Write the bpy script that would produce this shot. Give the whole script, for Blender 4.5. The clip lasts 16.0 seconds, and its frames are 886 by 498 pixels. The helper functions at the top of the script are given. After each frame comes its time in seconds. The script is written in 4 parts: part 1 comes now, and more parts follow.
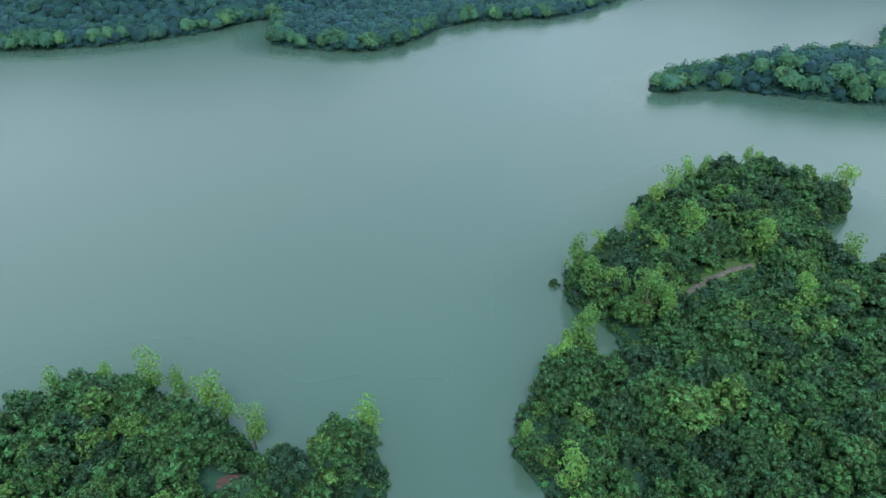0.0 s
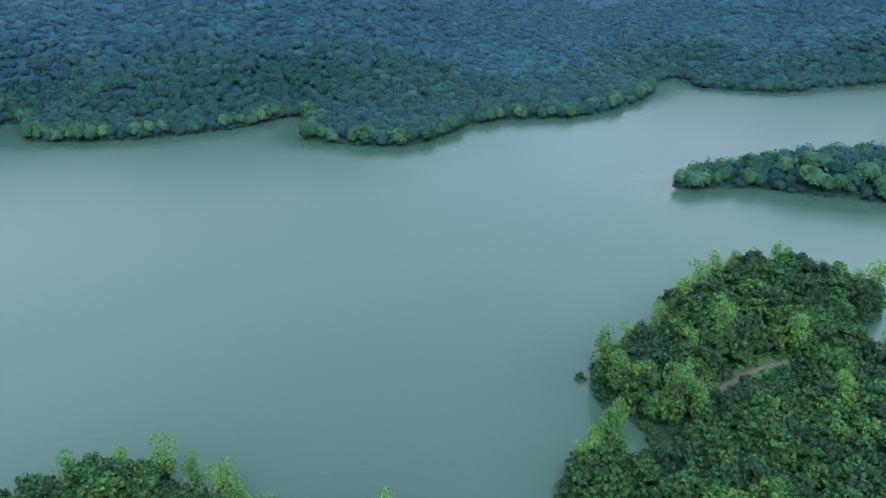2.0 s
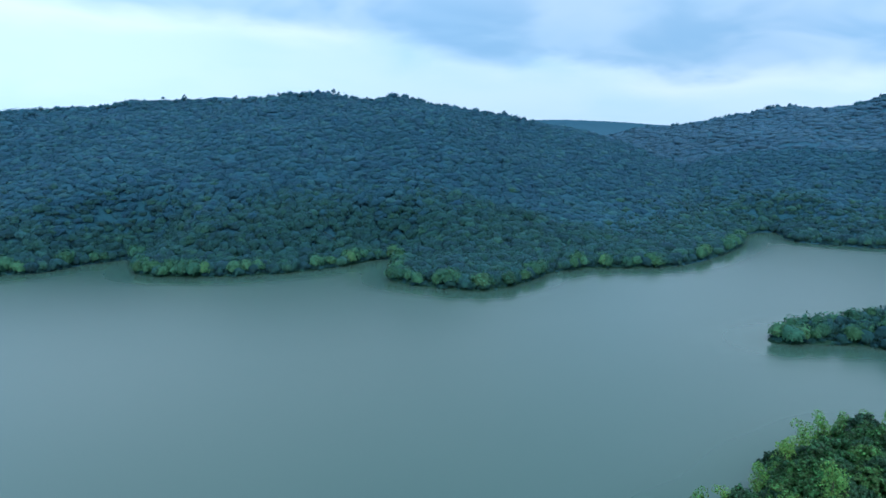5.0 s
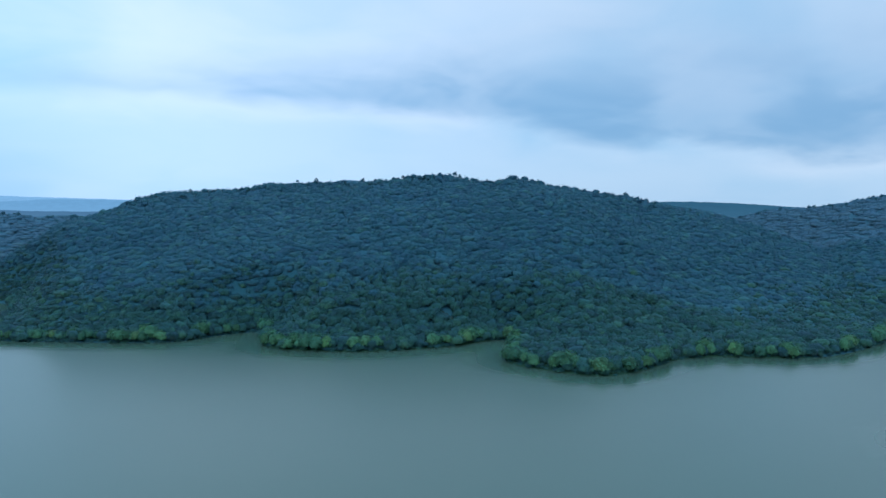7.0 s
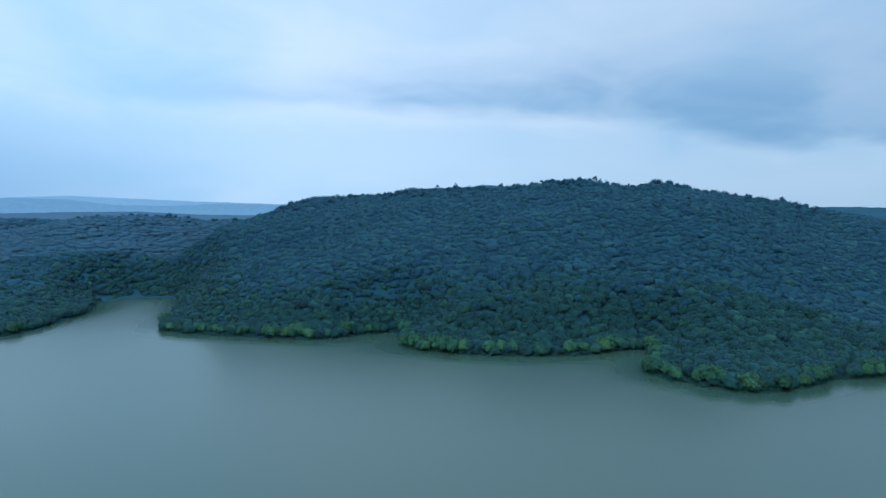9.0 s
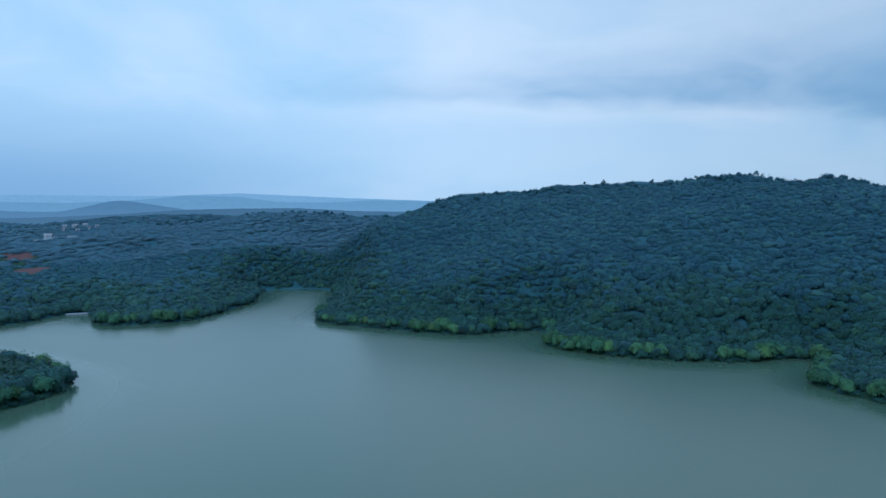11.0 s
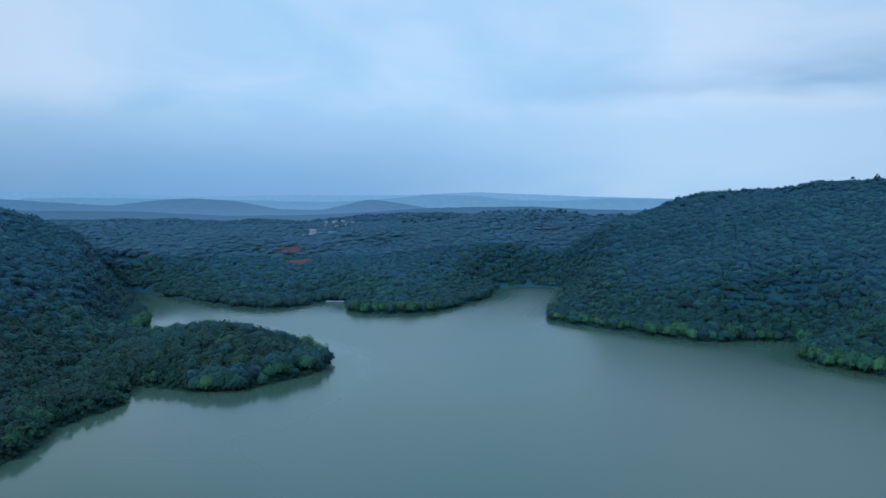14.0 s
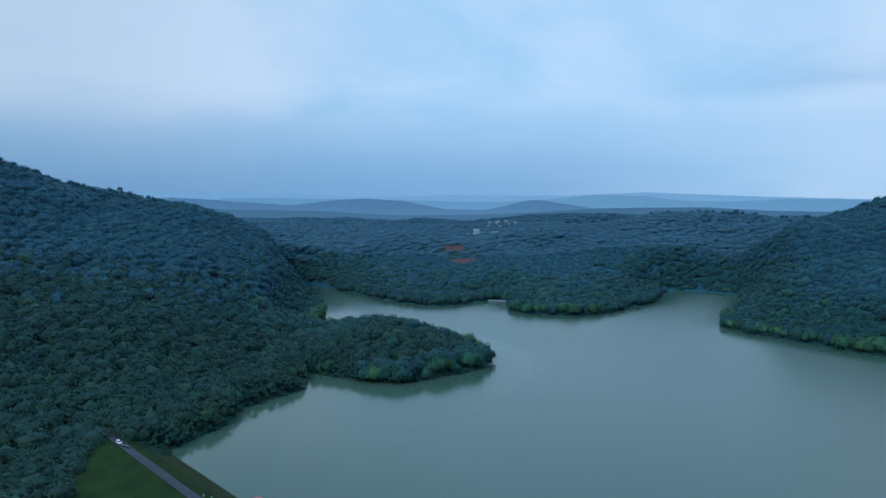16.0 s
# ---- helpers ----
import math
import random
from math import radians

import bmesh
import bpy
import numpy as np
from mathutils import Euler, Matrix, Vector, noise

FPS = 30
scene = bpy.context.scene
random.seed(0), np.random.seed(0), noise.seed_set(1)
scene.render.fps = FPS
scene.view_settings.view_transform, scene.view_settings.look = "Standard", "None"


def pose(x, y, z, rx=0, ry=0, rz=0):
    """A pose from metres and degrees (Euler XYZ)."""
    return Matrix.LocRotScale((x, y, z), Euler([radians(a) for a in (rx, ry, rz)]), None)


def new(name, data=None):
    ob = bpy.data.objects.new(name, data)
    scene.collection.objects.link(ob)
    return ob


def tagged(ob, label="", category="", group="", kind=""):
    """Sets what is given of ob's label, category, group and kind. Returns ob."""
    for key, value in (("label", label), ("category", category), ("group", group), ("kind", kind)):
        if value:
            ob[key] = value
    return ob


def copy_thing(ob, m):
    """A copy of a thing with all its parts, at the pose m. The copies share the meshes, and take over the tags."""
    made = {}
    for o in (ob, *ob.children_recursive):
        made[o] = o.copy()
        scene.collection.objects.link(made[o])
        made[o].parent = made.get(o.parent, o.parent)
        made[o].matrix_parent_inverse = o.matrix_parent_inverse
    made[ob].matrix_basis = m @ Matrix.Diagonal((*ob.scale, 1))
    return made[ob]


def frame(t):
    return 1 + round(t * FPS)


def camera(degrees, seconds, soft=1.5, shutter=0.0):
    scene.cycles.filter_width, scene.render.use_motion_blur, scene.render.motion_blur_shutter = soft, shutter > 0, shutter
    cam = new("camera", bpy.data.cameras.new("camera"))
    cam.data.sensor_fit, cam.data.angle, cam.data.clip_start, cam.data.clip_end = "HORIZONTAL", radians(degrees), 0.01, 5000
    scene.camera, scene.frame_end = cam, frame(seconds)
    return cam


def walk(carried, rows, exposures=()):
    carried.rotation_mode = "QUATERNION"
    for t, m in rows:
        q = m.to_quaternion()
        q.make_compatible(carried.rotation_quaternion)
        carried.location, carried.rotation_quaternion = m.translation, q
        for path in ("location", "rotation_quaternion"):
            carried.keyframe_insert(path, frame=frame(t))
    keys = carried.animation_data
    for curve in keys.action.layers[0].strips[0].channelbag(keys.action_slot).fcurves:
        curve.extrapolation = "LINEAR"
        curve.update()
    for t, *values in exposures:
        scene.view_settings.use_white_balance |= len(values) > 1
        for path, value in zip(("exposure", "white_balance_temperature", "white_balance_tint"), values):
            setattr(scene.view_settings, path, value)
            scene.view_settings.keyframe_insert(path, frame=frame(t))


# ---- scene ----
cam = camera(64.3, 16.0)
PATH = [
    (0.0, pose(0.00, 0.00, 115.00, 60.16, 0.17, 2.13)),
    (0.5, pose(-0.15, 0.04, 114.60, 62.06, 0.13, 2.50)),
    (1.0, pose(-0.27, 0.07, 114.16, 63.96, 0.09, 2.96)),
    (1.5, pose(-0.35, 0.11, 113.76, 65.89, 0.09, 3.56)),
    (2.0, pose(-0.40, 0.14, 113.37, 67.78, 0.05, 4.30)),
    (2.5, pose(-0.43, 0.17, 112.99, 69.71, 0.05, 5.04)),
    (3.0, pose(-0.42, 0.19, 112.62, 71.67, 0.01, 5.91)),
    (3.5, pose(-0.38, 0.21, 112.33, 73.68, -0.01, 6.90)),
    (6.0, pose(0.19, 0.22, 111.81, 83.54, -0.05, 15.60)),
    (6.5, pose(0.37, 0.20, 111.71, 85.29, -0.07, 18.20)),
    (7.0, pose(0.57, 0.18, 111.61, 86.17, -0.08, 20.90)),
    (7.5, pose(0.78, 0.15, 111.51, 86.51, -0.10, 23.71)),
    (8.0, pose(1.00, 0.11, 111.45, 86.55, -0.13, 26.53)),
    (8.5, pose(1.24, 0.07, 111.49, 86.55, -0.14, 29.33)),
    (9.0, pose(1.48, 0.02, 111.67, 86.53, -0.17, 32.11)),
    (11.5, pose(2.77, -0.30, 113.27, 86.11, -0.08, 47.02)),
    (12.0, pose(3.03, -0.39, 113.31, 86.07, -0.11, 50.16)),
    (12.5, pose(3.28, -0.47, 113.31, 86.08, -0.07, 53.29)),
    (13.0, pose(3.53, -0.57, 113.33, 86.04, -0.02, 56.43)),
    (13.5, pose(3.77, -0.67, 113.34, 86.04, 0.00, 59.58)),
    (14.0, pose(3.99, -0.78, 113.35, 86.05, 0.11, 62.73)),
    (14.5, pose(4.20, -0.89, 113.37, 86.06, 0.12, 65.95)),
    (15.0, pose(4.40, -1.00, 113.40, 86.09, 0.09, 69.22)),
    (15.5, pose(4.58, -1.13, 113.41, 86.10, 0.07, 72.56)),
    (16.0, pose(4.74, -1.26, 113.42, 86.09, 0.04, 75.91)),
]
EXPOSURES = [(0.0, 0.86, 6040, 16), (2.0, 0.78, 5770, 17), (3.5, 0.61, 5420, 15), (6.0, 0.19, 5220, 12), (7.0, 0.04, 5190, 12), (9.0, -0.09, 5170, 12), (12.0, -0.24, 5150, 12), (16.0, -0.28, 5150, 12)]
walk(cam, PATH, EXPOSURES)

# ------------------------------------------------------------------ light
SUN_ELEVATION, SUN_AZIMUTH = 48.0, 175.0


class Tree:
    """Short way to write node trees."""

    def __init__(self, tree):
        self.t = tree
        tree.nodes.clear()

    def node(self, kind, inputs=None, **props):
        n = self.t.nodes.new(kind)
        for k, v in props.items():
            setattr(n, k, v)
        for k, v in (inputs or {}).items():
            sock = n.inputs[k]
            if isinstance(v, bpy.types.NodeSocket):
                self.t.links.new(v, sock)
            else:
                sock.default_value = v
        return n

    def math(self, op, a, b=0.0, c=0.0, clamp=False):
        n = self.node("ShaderNodeMath", {0: a, 1: b, 2: c}, operation=op)
        n.use_clamp = clamp
        return n.outputs[0]

    def ramp01(self, v, lo, hi):
        n = self.node("ShaderNodeMapRange", {0: v, 1: lo, 2: hi, 3: 0.0, 4: 1.0}, interpolation_type="SMOOTHSTEP")
        return n.outputs[0]

    def mix(self, f, a, b):
        n = self.node("ShaderNodeMix", data_type="RGBA")
        for sock, v in ((n.inputs[0], f), (n.inputs[6], a), (n.inputs[7], b)):
            if isinstance(v, bpy.types.NodeSocket):
                self.t.links.new(v, sock)
            elif sock.type == "RGBA":
                sock.default_value = (*v, 1.0)
            else:
                sock.default_value = v
        return n.outputs[2]

    def noise(self, vec, scale, detail=4.0, rough=0.55, distortion=0.0):
        n = self.node("ShaderNodeTexNoise", {"Vector": vec, "Scale": scale, "Detail": detail, "Roughness": rough, "Distortion": distortion})
        return n.outputs[0]


def build_world():
    world = bpy.data.worlds.new("overcast_sky")
    scene.world = world
    world.use_nodes = True
    t = Tree(world.node_tree)
    way = t.node("ShaderNodeTexCoord").outputs["Generated"]
    sep = t.node("ShaderNodeSeparateXYZ", {0: way})
    x, y, z = sep.outputs
    sky = t.node("ShaderNodeTexSky", sky_type="NISHITA", sun_disc=False, sun_elevation=radians(SUN_ELEVATION), sun_rotation=radians(SUN_AZIMUTH))
    clear = t.node("ShaderNodeVectorMath", {0: sky.outputs[0], 3: 0.09}, operation="SCALE").outputs[0]
    # height over the horizon and bearing, in degrees
    el = t.math("MULTIPLY", t.math("ARCSINE", z), 57.2958)
    az = t.math("MULTIPLY", t.math("ARCTAN2", t.math("MULTIPLY", x, -1.0), y), 57.2958)
    # the cloud deck, seen from below as a flat layer
    lift = t.math("ADD", t.math("MAXIMUM", z, 0.0), 0.30)
    flat = t.node("ShaderNodeCombineXYZ", {0: t.math("DIVIDE", x, lift), 1: t.math("DIVIDE", y, lift), 2: 0.0}).outputs[0]
    soft = t.noise(flat, 0.8, 2.5, 0.45, 0.5)
    fine = t.noise(flat, 2.6, 4.0, 0.5, 0.5)
    lump = t.math("ADD", t.math("MULTIPLY", soft, 0.75), t.math("MULTIPLY", fine, 0.25))
    pale, grey = (0.80, 0.885, 0.89), (0.47, 0.70, 0.81)
    deck = t.mix(t.ramp01(lump, 0.40, 0.70), pale, grey)
    # the long grey bank that hangs over the hills, lower and heavier towards the north
    wav = t.math("MULTIPLY", t.math("SUBTRACT", t.noise(flat, 2.0, 4.0, 0.5, 0.4), 0.5), 7.0)
    edge = t.math("MULTIPLY_ADD", t.ramp01(az, -6.0, 30.0), 4.1, 3.0)
    low = t.math("ADD", t.math("SUBTRACT", el, edge), t.math("MULTIPLY", wav, 0.6))
    deep = t.math("SUBTRACT", 1.0, t.ramp01(az, -5.0, 44.0))
    top = t.math("MULTIPLY_ADD", deep, 8.5, 4.5)
    bank = t.math("MULTIPLY", t.ramp01(low, -0.4, 1.4), t.math("SUBTRACT", 1.0, t.ramp01(t.math("DIVIDE", low, top), 0.15, 1.0)))
    lean = t.math("ADD", az, t.math("MULTIPLY", wav, 3.0))
    side = t.math("MULTIPLY", t.math("SUBTRACT", 1.0, t.ramp01(lean, 22.0, 66.0)), t.ramp01(az, -60.0, -20.0))
    rift = t.math("MULTIPLY_ADD", t.ramp01(t.noise(flat, 2.4, 3.0, 0.5, 0.6), 0.32, 0.64), 0.40, 0.58)
    deck = t.mix(t.math("MULTIPLY", t.math("MULTIPLY", bank, side), rift), deck, (0.31, 0.51, 0.655))
    # paler sky under the bank, blue mist low in the west
    gap = t.math("SUBTRACT", 1.0, t.ramp01(low, -1.8, 0.6))
    deck = t.mix(t.math("MULTIPLY", gap, 0.6), deck, (0.56, 0.75, 0.83))
    mist = t.math("MULTIPLY", t.math("SUBTRACT", 1.0, t.ramp01(el, 0.3, 9.5)), t.ramp01(az, 38.0, 74.0))
    deck = t.mix(t.math("MULTIPLY", mist, 0.85), deck, (0.22, 0.41, 0.59))
    # the deck is thickest in the north and thins towards the west
    # the east, out of view, is brightened to lift the water's reflection
    thin = t.math("MAXIMUM", t.math("MULTIPLY", t.ramp01(az, 0.0, 62.0), t.math("MULTIPLY_ADD", t.ramp01(az, 72.0, 112.0), -0.8, 1.0)), t.math("SUBTRACT", 1.0, t.ramp01(az, -55.0, -8.0)))
    deck = t.node("ShaderNodeVectorMath", {0: deck, 3: t.math("MULTIPLY_ADD", thin, 0.27, 0.82)}, operation="SCALE").outputs[0]
    # overhead, out of view, the deck is set bluer to tint the light
    deck = t.mix(t.math("MULTIPLY", t.ramp01(el, 15.0, 55.0), 0.7), deck, (0.46, 0.72, 1.0))
    whole = t.mix(0.92, clear, deck)
    bg = t.node("ShaderNodeBackground", {0: whole, 1: 1.0})
    t.t.links.new(bg.outputs[0], t.node("ShaderNodeOutputWorld").inputs[0])


build_world()
sun_data = bpy.data.lights.new("sun", "SUN")
sun_data.energy, sun_data.angle, sun_data.color = 1.5, radians(16), (1.0, 0.97, 0.92)
sun = new("sun", sun_data)
sun.matrix_world = pose(0, 0, 400, 90 - SUN_ELEVATION, 0, 180 - SUN_AZIMUTH)


# ------------------------------------------------------------------ materials
def material(name):
    m = bpy.data.materials.new(name)
    m.use_nodes = True
    t = Tree(m.node_tree)
    return m, t


def finish(t, bsdf):
    t.t.links.new(bsdf if isinstance(bsdf, bpy.types.NodeSocket) else bsdf.outputs[0], t.node("ShaderNodeOutputMaterial").inputs[0])


def bump(t, height, strength, distance):
    return t.node("ShaderNodeBump", {"Height": height, "Strength": strength, "Distance": distance}).outputs[0]


def leaf_material(name, dark, mid, light, gloss=0.45, wet=0.4, vary=0.8, mottle=1.6, haze_sheen=0.0, even=0.0, relief=0.9, leafy=0.0, grain=1.0):
    """Foliage: tone by tree, by spray and by clump; wet: leaf gloss; a blue sheen stands in for haze; even bends
    normals up to soften shade.
    """
    m, t = material(name)
    tint = t.node("ShaderNodeAttribute", attribute_name="tint").outputs["Fac"]
    own = t.node("ShaderNodeObjectInfo").outputs["Random"]
    each = t.node("ShaderNodeNewGeometry").outputs["Random Per Island"]
    place = t.node("ShaderNodeNewGeometry").outputs["Position"]
    tree = t.math("FRACT", t.math("ADD", tint, own))
    col = t.mix(t.ramp01(tree, 0.0, 0.62), dark, mid)
    col = t.mix(t.ramp01(tree, 0.76, 1.05), col, light)
    clump = t.noise(place, 0.8 * grain, 4.0, 0.7)
    value = t.math("ADD", t.math("MULTIPLY_ADD", each, vary, 1.0 - 0.5 * vary), t.math("MULTIPLY", t.math("SUBTRACT", clump, 0.5), mottle))
    if leafy:
        value = t.math("MULTIPLY", value, t.math("MULTIPLY_ADD", t.ramp01(t.noise(place, 4.0, 2.0, 0.6), 0.38, 0.62), 2 * leafy, 1.0 - leafy))
    hsv = t.node("ShaderNodeHueSaturation", {"Color": col, "Hue": t.math("MULTIPLY_ADD", each, 0.05, 0.475), "Saturation": 1.0, "Value": value})
    lie = bump(t, t.noise(place, 1.3 * grain, 3.0, 0.65), relief, 0.8 / grain)
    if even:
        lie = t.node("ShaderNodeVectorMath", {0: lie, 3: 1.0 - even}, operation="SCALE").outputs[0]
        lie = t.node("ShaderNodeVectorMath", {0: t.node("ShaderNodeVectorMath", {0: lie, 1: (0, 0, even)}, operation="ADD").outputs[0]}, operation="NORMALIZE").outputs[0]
    b = t.node("ShaderNodeBsdfPrincipled", {"Base Color": hsv.outputs[0], "Roughness": gloss, "Specular IOR Level": wet, "Normal": lie, "Sheen Weight": haze_sheen, "Sheen Roughness": 0.6, "Sheen Tint": (0.21, 0.53, 0.96, 1.0)})
    through_leaf = t.node("ShaderNodeBsdfTranslucent", {0: hsv.outputs[0]})
    finish(t, t.node("ShaderNodeMixShader", {0: 0.3, 1: b.outputs[0], 2: through_leaf.outputs[0]}))
    return m


LEAF = leaf_material("leaves", (0.026, 0.072, 0.034), (0.054, 0.138, 0.042), (0.110, 0.226, 0.052), 0.5, 0.22, 1.2, 2.0, relief=0.8, leafy=0.6, grain=1.5)
LEAF_SHORE = leaf_material("shore_leaves", (0.115, 0.255, 0.066), (0.165, 0.340, 0.076), (0.22, 0.400, 0.084), 0.5, 0.25, 0.6, 0.9, leafy=0.25)
# sheen grows with distance as painted haze; the plateau's base colours are paled too
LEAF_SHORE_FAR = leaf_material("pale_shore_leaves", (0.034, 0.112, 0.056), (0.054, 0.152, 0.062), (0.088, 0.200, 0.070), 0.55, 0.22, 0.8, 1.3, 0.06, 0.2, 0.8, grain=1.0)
LEAF_BAY = leaf_material("hazed_bay_leaves", (0.016, 0.054, 0.036), (0.024, 0.080, 0.042), (0.044, 0.122, 0.050), 0.6, 0.2, 0.7, 1.3, 0.24, 0.6, 0.7, grain=0.9)
LEAF_HILL = leaf_material("hazed_hill_leaves", (0.013, 0.052, 0.043), (0.021, 0.078, 0.054), (0.044, 0.126, 0.062), 0.6, 0.2, 0.7, 1.2, 0.36, 0.80, 0.6, grain=0.7)
LEAF_DISTANT = leaf_material("hazed_plateau_leaves", (0.036, 0.080, 0.068), (0.050, 0.098, 0.078), (0.070, 0.128, 0.084), 0.6, 0.2, 0.5, 1.0, 0.43, 0.84, 0.5, grain=0.6)
# darker than the bay leaves: dim light beside the dam put into colour
LEAF_DAM = leaf_material("dimmed_valley_leaves", (0.015, 0.046, 0.022), (0.024, 0.066, 0.028), (0.046, 0.104, 0.036), 0.6, 0.2, 0.55, 1.1, 0.16, 0.62, 0.6, grain=0.9)

BARK, _t = material("bark")
_p = _t.node("ShaderNodeTexCoord").outputs["Object"]
_c = _t.mix(_t.noise(_p, 3.0), (0.06, 0.045, 0.03), (0.17, 0.14, 0.11))
finish(_t, _t.node("ShaderNodeBsdfPrincipled", {"Base Color": _c, "Roughness": 0.9}))

WATER, _t = material("silty_water")
_p = _t.node("ShaderNodeTexCoord").outputs["Object"]
_open = _t.node("ShaderNodeAttribute", attribute_name="open").outputs["Fac"]
_c = _t.mix(_t.ramp01(_t.noise(_p, 0.006, 3.0), 0.35, 0.65), (0.051, 0.102, 0.070), (0.056, 0.107, 0.074))
_c = _t.mix(_t.math("MULTIPLY", _t.math("SUBTRACT", 1.0, _t.ramp01(_open, 0.0, 0.12)), 0.1), _c, (0.115, 0.135, 0.085))
_gust = _t.noise(_p, 0.006, 1.0, 0.4, 0.0)
_r = _t.math("ADD", 0.12, _t.math("MULTIPLY", _open, _t.math("MULTIPLY_ADD", _gust, 0.08, 0.24)))
finish(_t, _t.node("ShaderNodeBsdfPrincipled", {"Base Color": _c, "Roughness": _r, "IOR": 1.38, "Coat Weight": _t.math("MULTIPLY_ADD", _open, 0.7, 0.1), "Coat Roughness": _t.math("MULTIPLY", _r, 0.62), "Coat IOR": 1.33}))

RED_SOIL = [(-1008.0, 271.0, 21.0), (-926.0, 262.0, 27.0)]

GROUND, _t = material("undergrowth")
_p = _t.node("ShaderNodeTexCoord").outputs["Object"]
_c = _t.mix(_t.ramp01(_t.noise(_p, 0.15, 6.0, 0.65), 0.35, 0.65), (0.018, 0.052, 0.032), (0.028, 0.070, 0.040))
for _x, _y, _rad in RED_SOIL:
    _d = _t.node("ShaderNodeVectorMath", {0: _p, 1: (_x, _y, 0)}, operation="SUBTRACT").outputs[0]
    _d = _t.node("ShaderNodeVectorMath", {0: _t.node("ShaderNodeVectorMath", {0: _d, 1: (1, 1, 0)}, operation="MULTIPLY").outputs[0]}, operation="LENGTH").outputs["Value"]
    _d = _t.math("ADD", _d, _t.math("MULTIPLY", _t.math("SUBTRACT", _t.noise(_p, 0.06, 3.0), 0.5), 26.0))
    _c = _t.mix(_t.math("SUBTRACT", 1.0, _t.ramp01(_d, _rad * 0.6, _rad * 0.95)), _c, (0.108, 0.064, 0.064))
finish(_t, _t.node("ShaderNodeBsdfPrincipled", {"Base Color": _c, "Roughness": 0.95, "Specular IOR Level": 0.12, "Normal": bump(_t, _t.noise(_p, 0.8, 5.0), 0.8, 0.5)}))

GRASS, _t = material("mown_grass")
_p = _t.node("ShaderNodeTexCoord").outputs["Object"]
_c = _t.mix(_t.ramp01(_t.noise(_p, 0.12, 5.0, 0.6), 0.35, 0.65), (0.013, 0.032, 0.008), (0.022, 0.047, 0.011))
_c = _t.mix(_t.math("MULTIPLY", _t.ramp01(_t.noise(_p, 1.3, 5.0, 0.7), 0.5, 0.7), 0.5), _c, (0.010, 0.024, 0.004))
finish(_t, _t.node("ShaderNodeBsdfPrincipled", {"Base Color": _c, "Roughness": 0.95, "Specular IOR Level": 0.12, "Normal": bump(_t, _t.noise(_p, 4.0, 5.0), 0.7, 0.15)}))


def plain(name, a, b, scale=1.5, rough=0.8, metal=0.0, relief=0.2):
    m, t = material(name)
    p = t.node("ShaderNodeTexCoord").outputs["Object"]
    n = t.noise(p, scale, 6.0, 0.65)
    c = t.mix(t.ramp01(n, 0.3, 0.7), a, b)
    finish(t, t.node("ShaderNodeBsdfPrincipled", {"Base Color": c, "Specular IOR Level": 0.15 if rough >= 0.7 else 0.5, "Roughness": rough, "Metallic": metal, "Normal": bump(t, n, relief, 0.03)}))
    return m


ASPHALT = plain("wet_asphalt", (0.010, 0.013, 0.018), (0.036, 0.043, 0.058), 0.45, 0.6)
MEADOW = plain("rough_grass", (0.034, 0.082, 0.024), (0.085, 0.140, 0.042), 0.5, 0.95, 0.0, 0.6)
SOIL = plain("red_soil", (0.075, 0.070, 0.052), (0.14, 0.132, 0.105), 0.8, 0.95, 0.0, 0.6)
RED_EARTH = plain("red_earth", (0.061, 0.036, 0.025), (0.105, 0.065, 0.046), 0.9, 0.95, 0.0, 0.6)
DARK_SOIL = plain("dead_scrub", (0.026, 0.044, 0.028), (0.046, 0.062, 0.040), 0.9, 0.95, 0.0, 0.6)
STONE = plain("stone_pitching", (0.014, 0.026, 0.008), (0.036, 0.044, 0.016), 0.7, 0.9, 0.0, 0.6)
CONCRETE = plain("concrete", (0.34, 0.34, 0.32), (0.55, 0.55, 0.52), 0.8, 0.85)
# whites and roofs are greyed to put distance haze into the colour
WHITEWASH = plain("hazed_whitewash", (0.28, 0.34, 0.40), (0.42, 0.48, 0.54), 0.5, 0.8)
ROOF_TILE = plain("grey_tile_roof", (0.13, 0.13, 0.14), (0.22, 0.22, 0.23), 0.6, 0.85)
ROOF_TIN = plain("tin_roof", (0.22, 0.24, 0.26), (0.40, 0.42, 0.44), 0.4, 0.45, 0.4)
DARK = plain("dark_metal", (0.02, 0.02, 0.022), (0.05, 0.05, 0.055), 2.0, 0.5, 0.6)
CAR_PAINT = plain("white_car_paint", (0.74, 0.75, 0.76), (0.82, 0.82, 0.82), 0.6, 0.2, 0.0, 0.0)
GLASS_DARK = plain("tinted_glass", (0.012, 0.014, 0.016), (0.02, 0.022, 0.025), 1.0, 0.06, 0.0, 0.0)
RUBBER = plain("rubber", (0.015, 0.015, 0.015), (0.03, 0.03, 0.03), 4.0, 0.8)
RED_PAINT = plain("red_paint", (0.50, 0.045, 0.055), (0.68, 0.08, 0.09), 0.8, 0.5)
LAMP_RED = plain("red_lens", (0.4, 0.01, 0.01), (0.5, 0.02, 0.02), 1.0, 0.2)


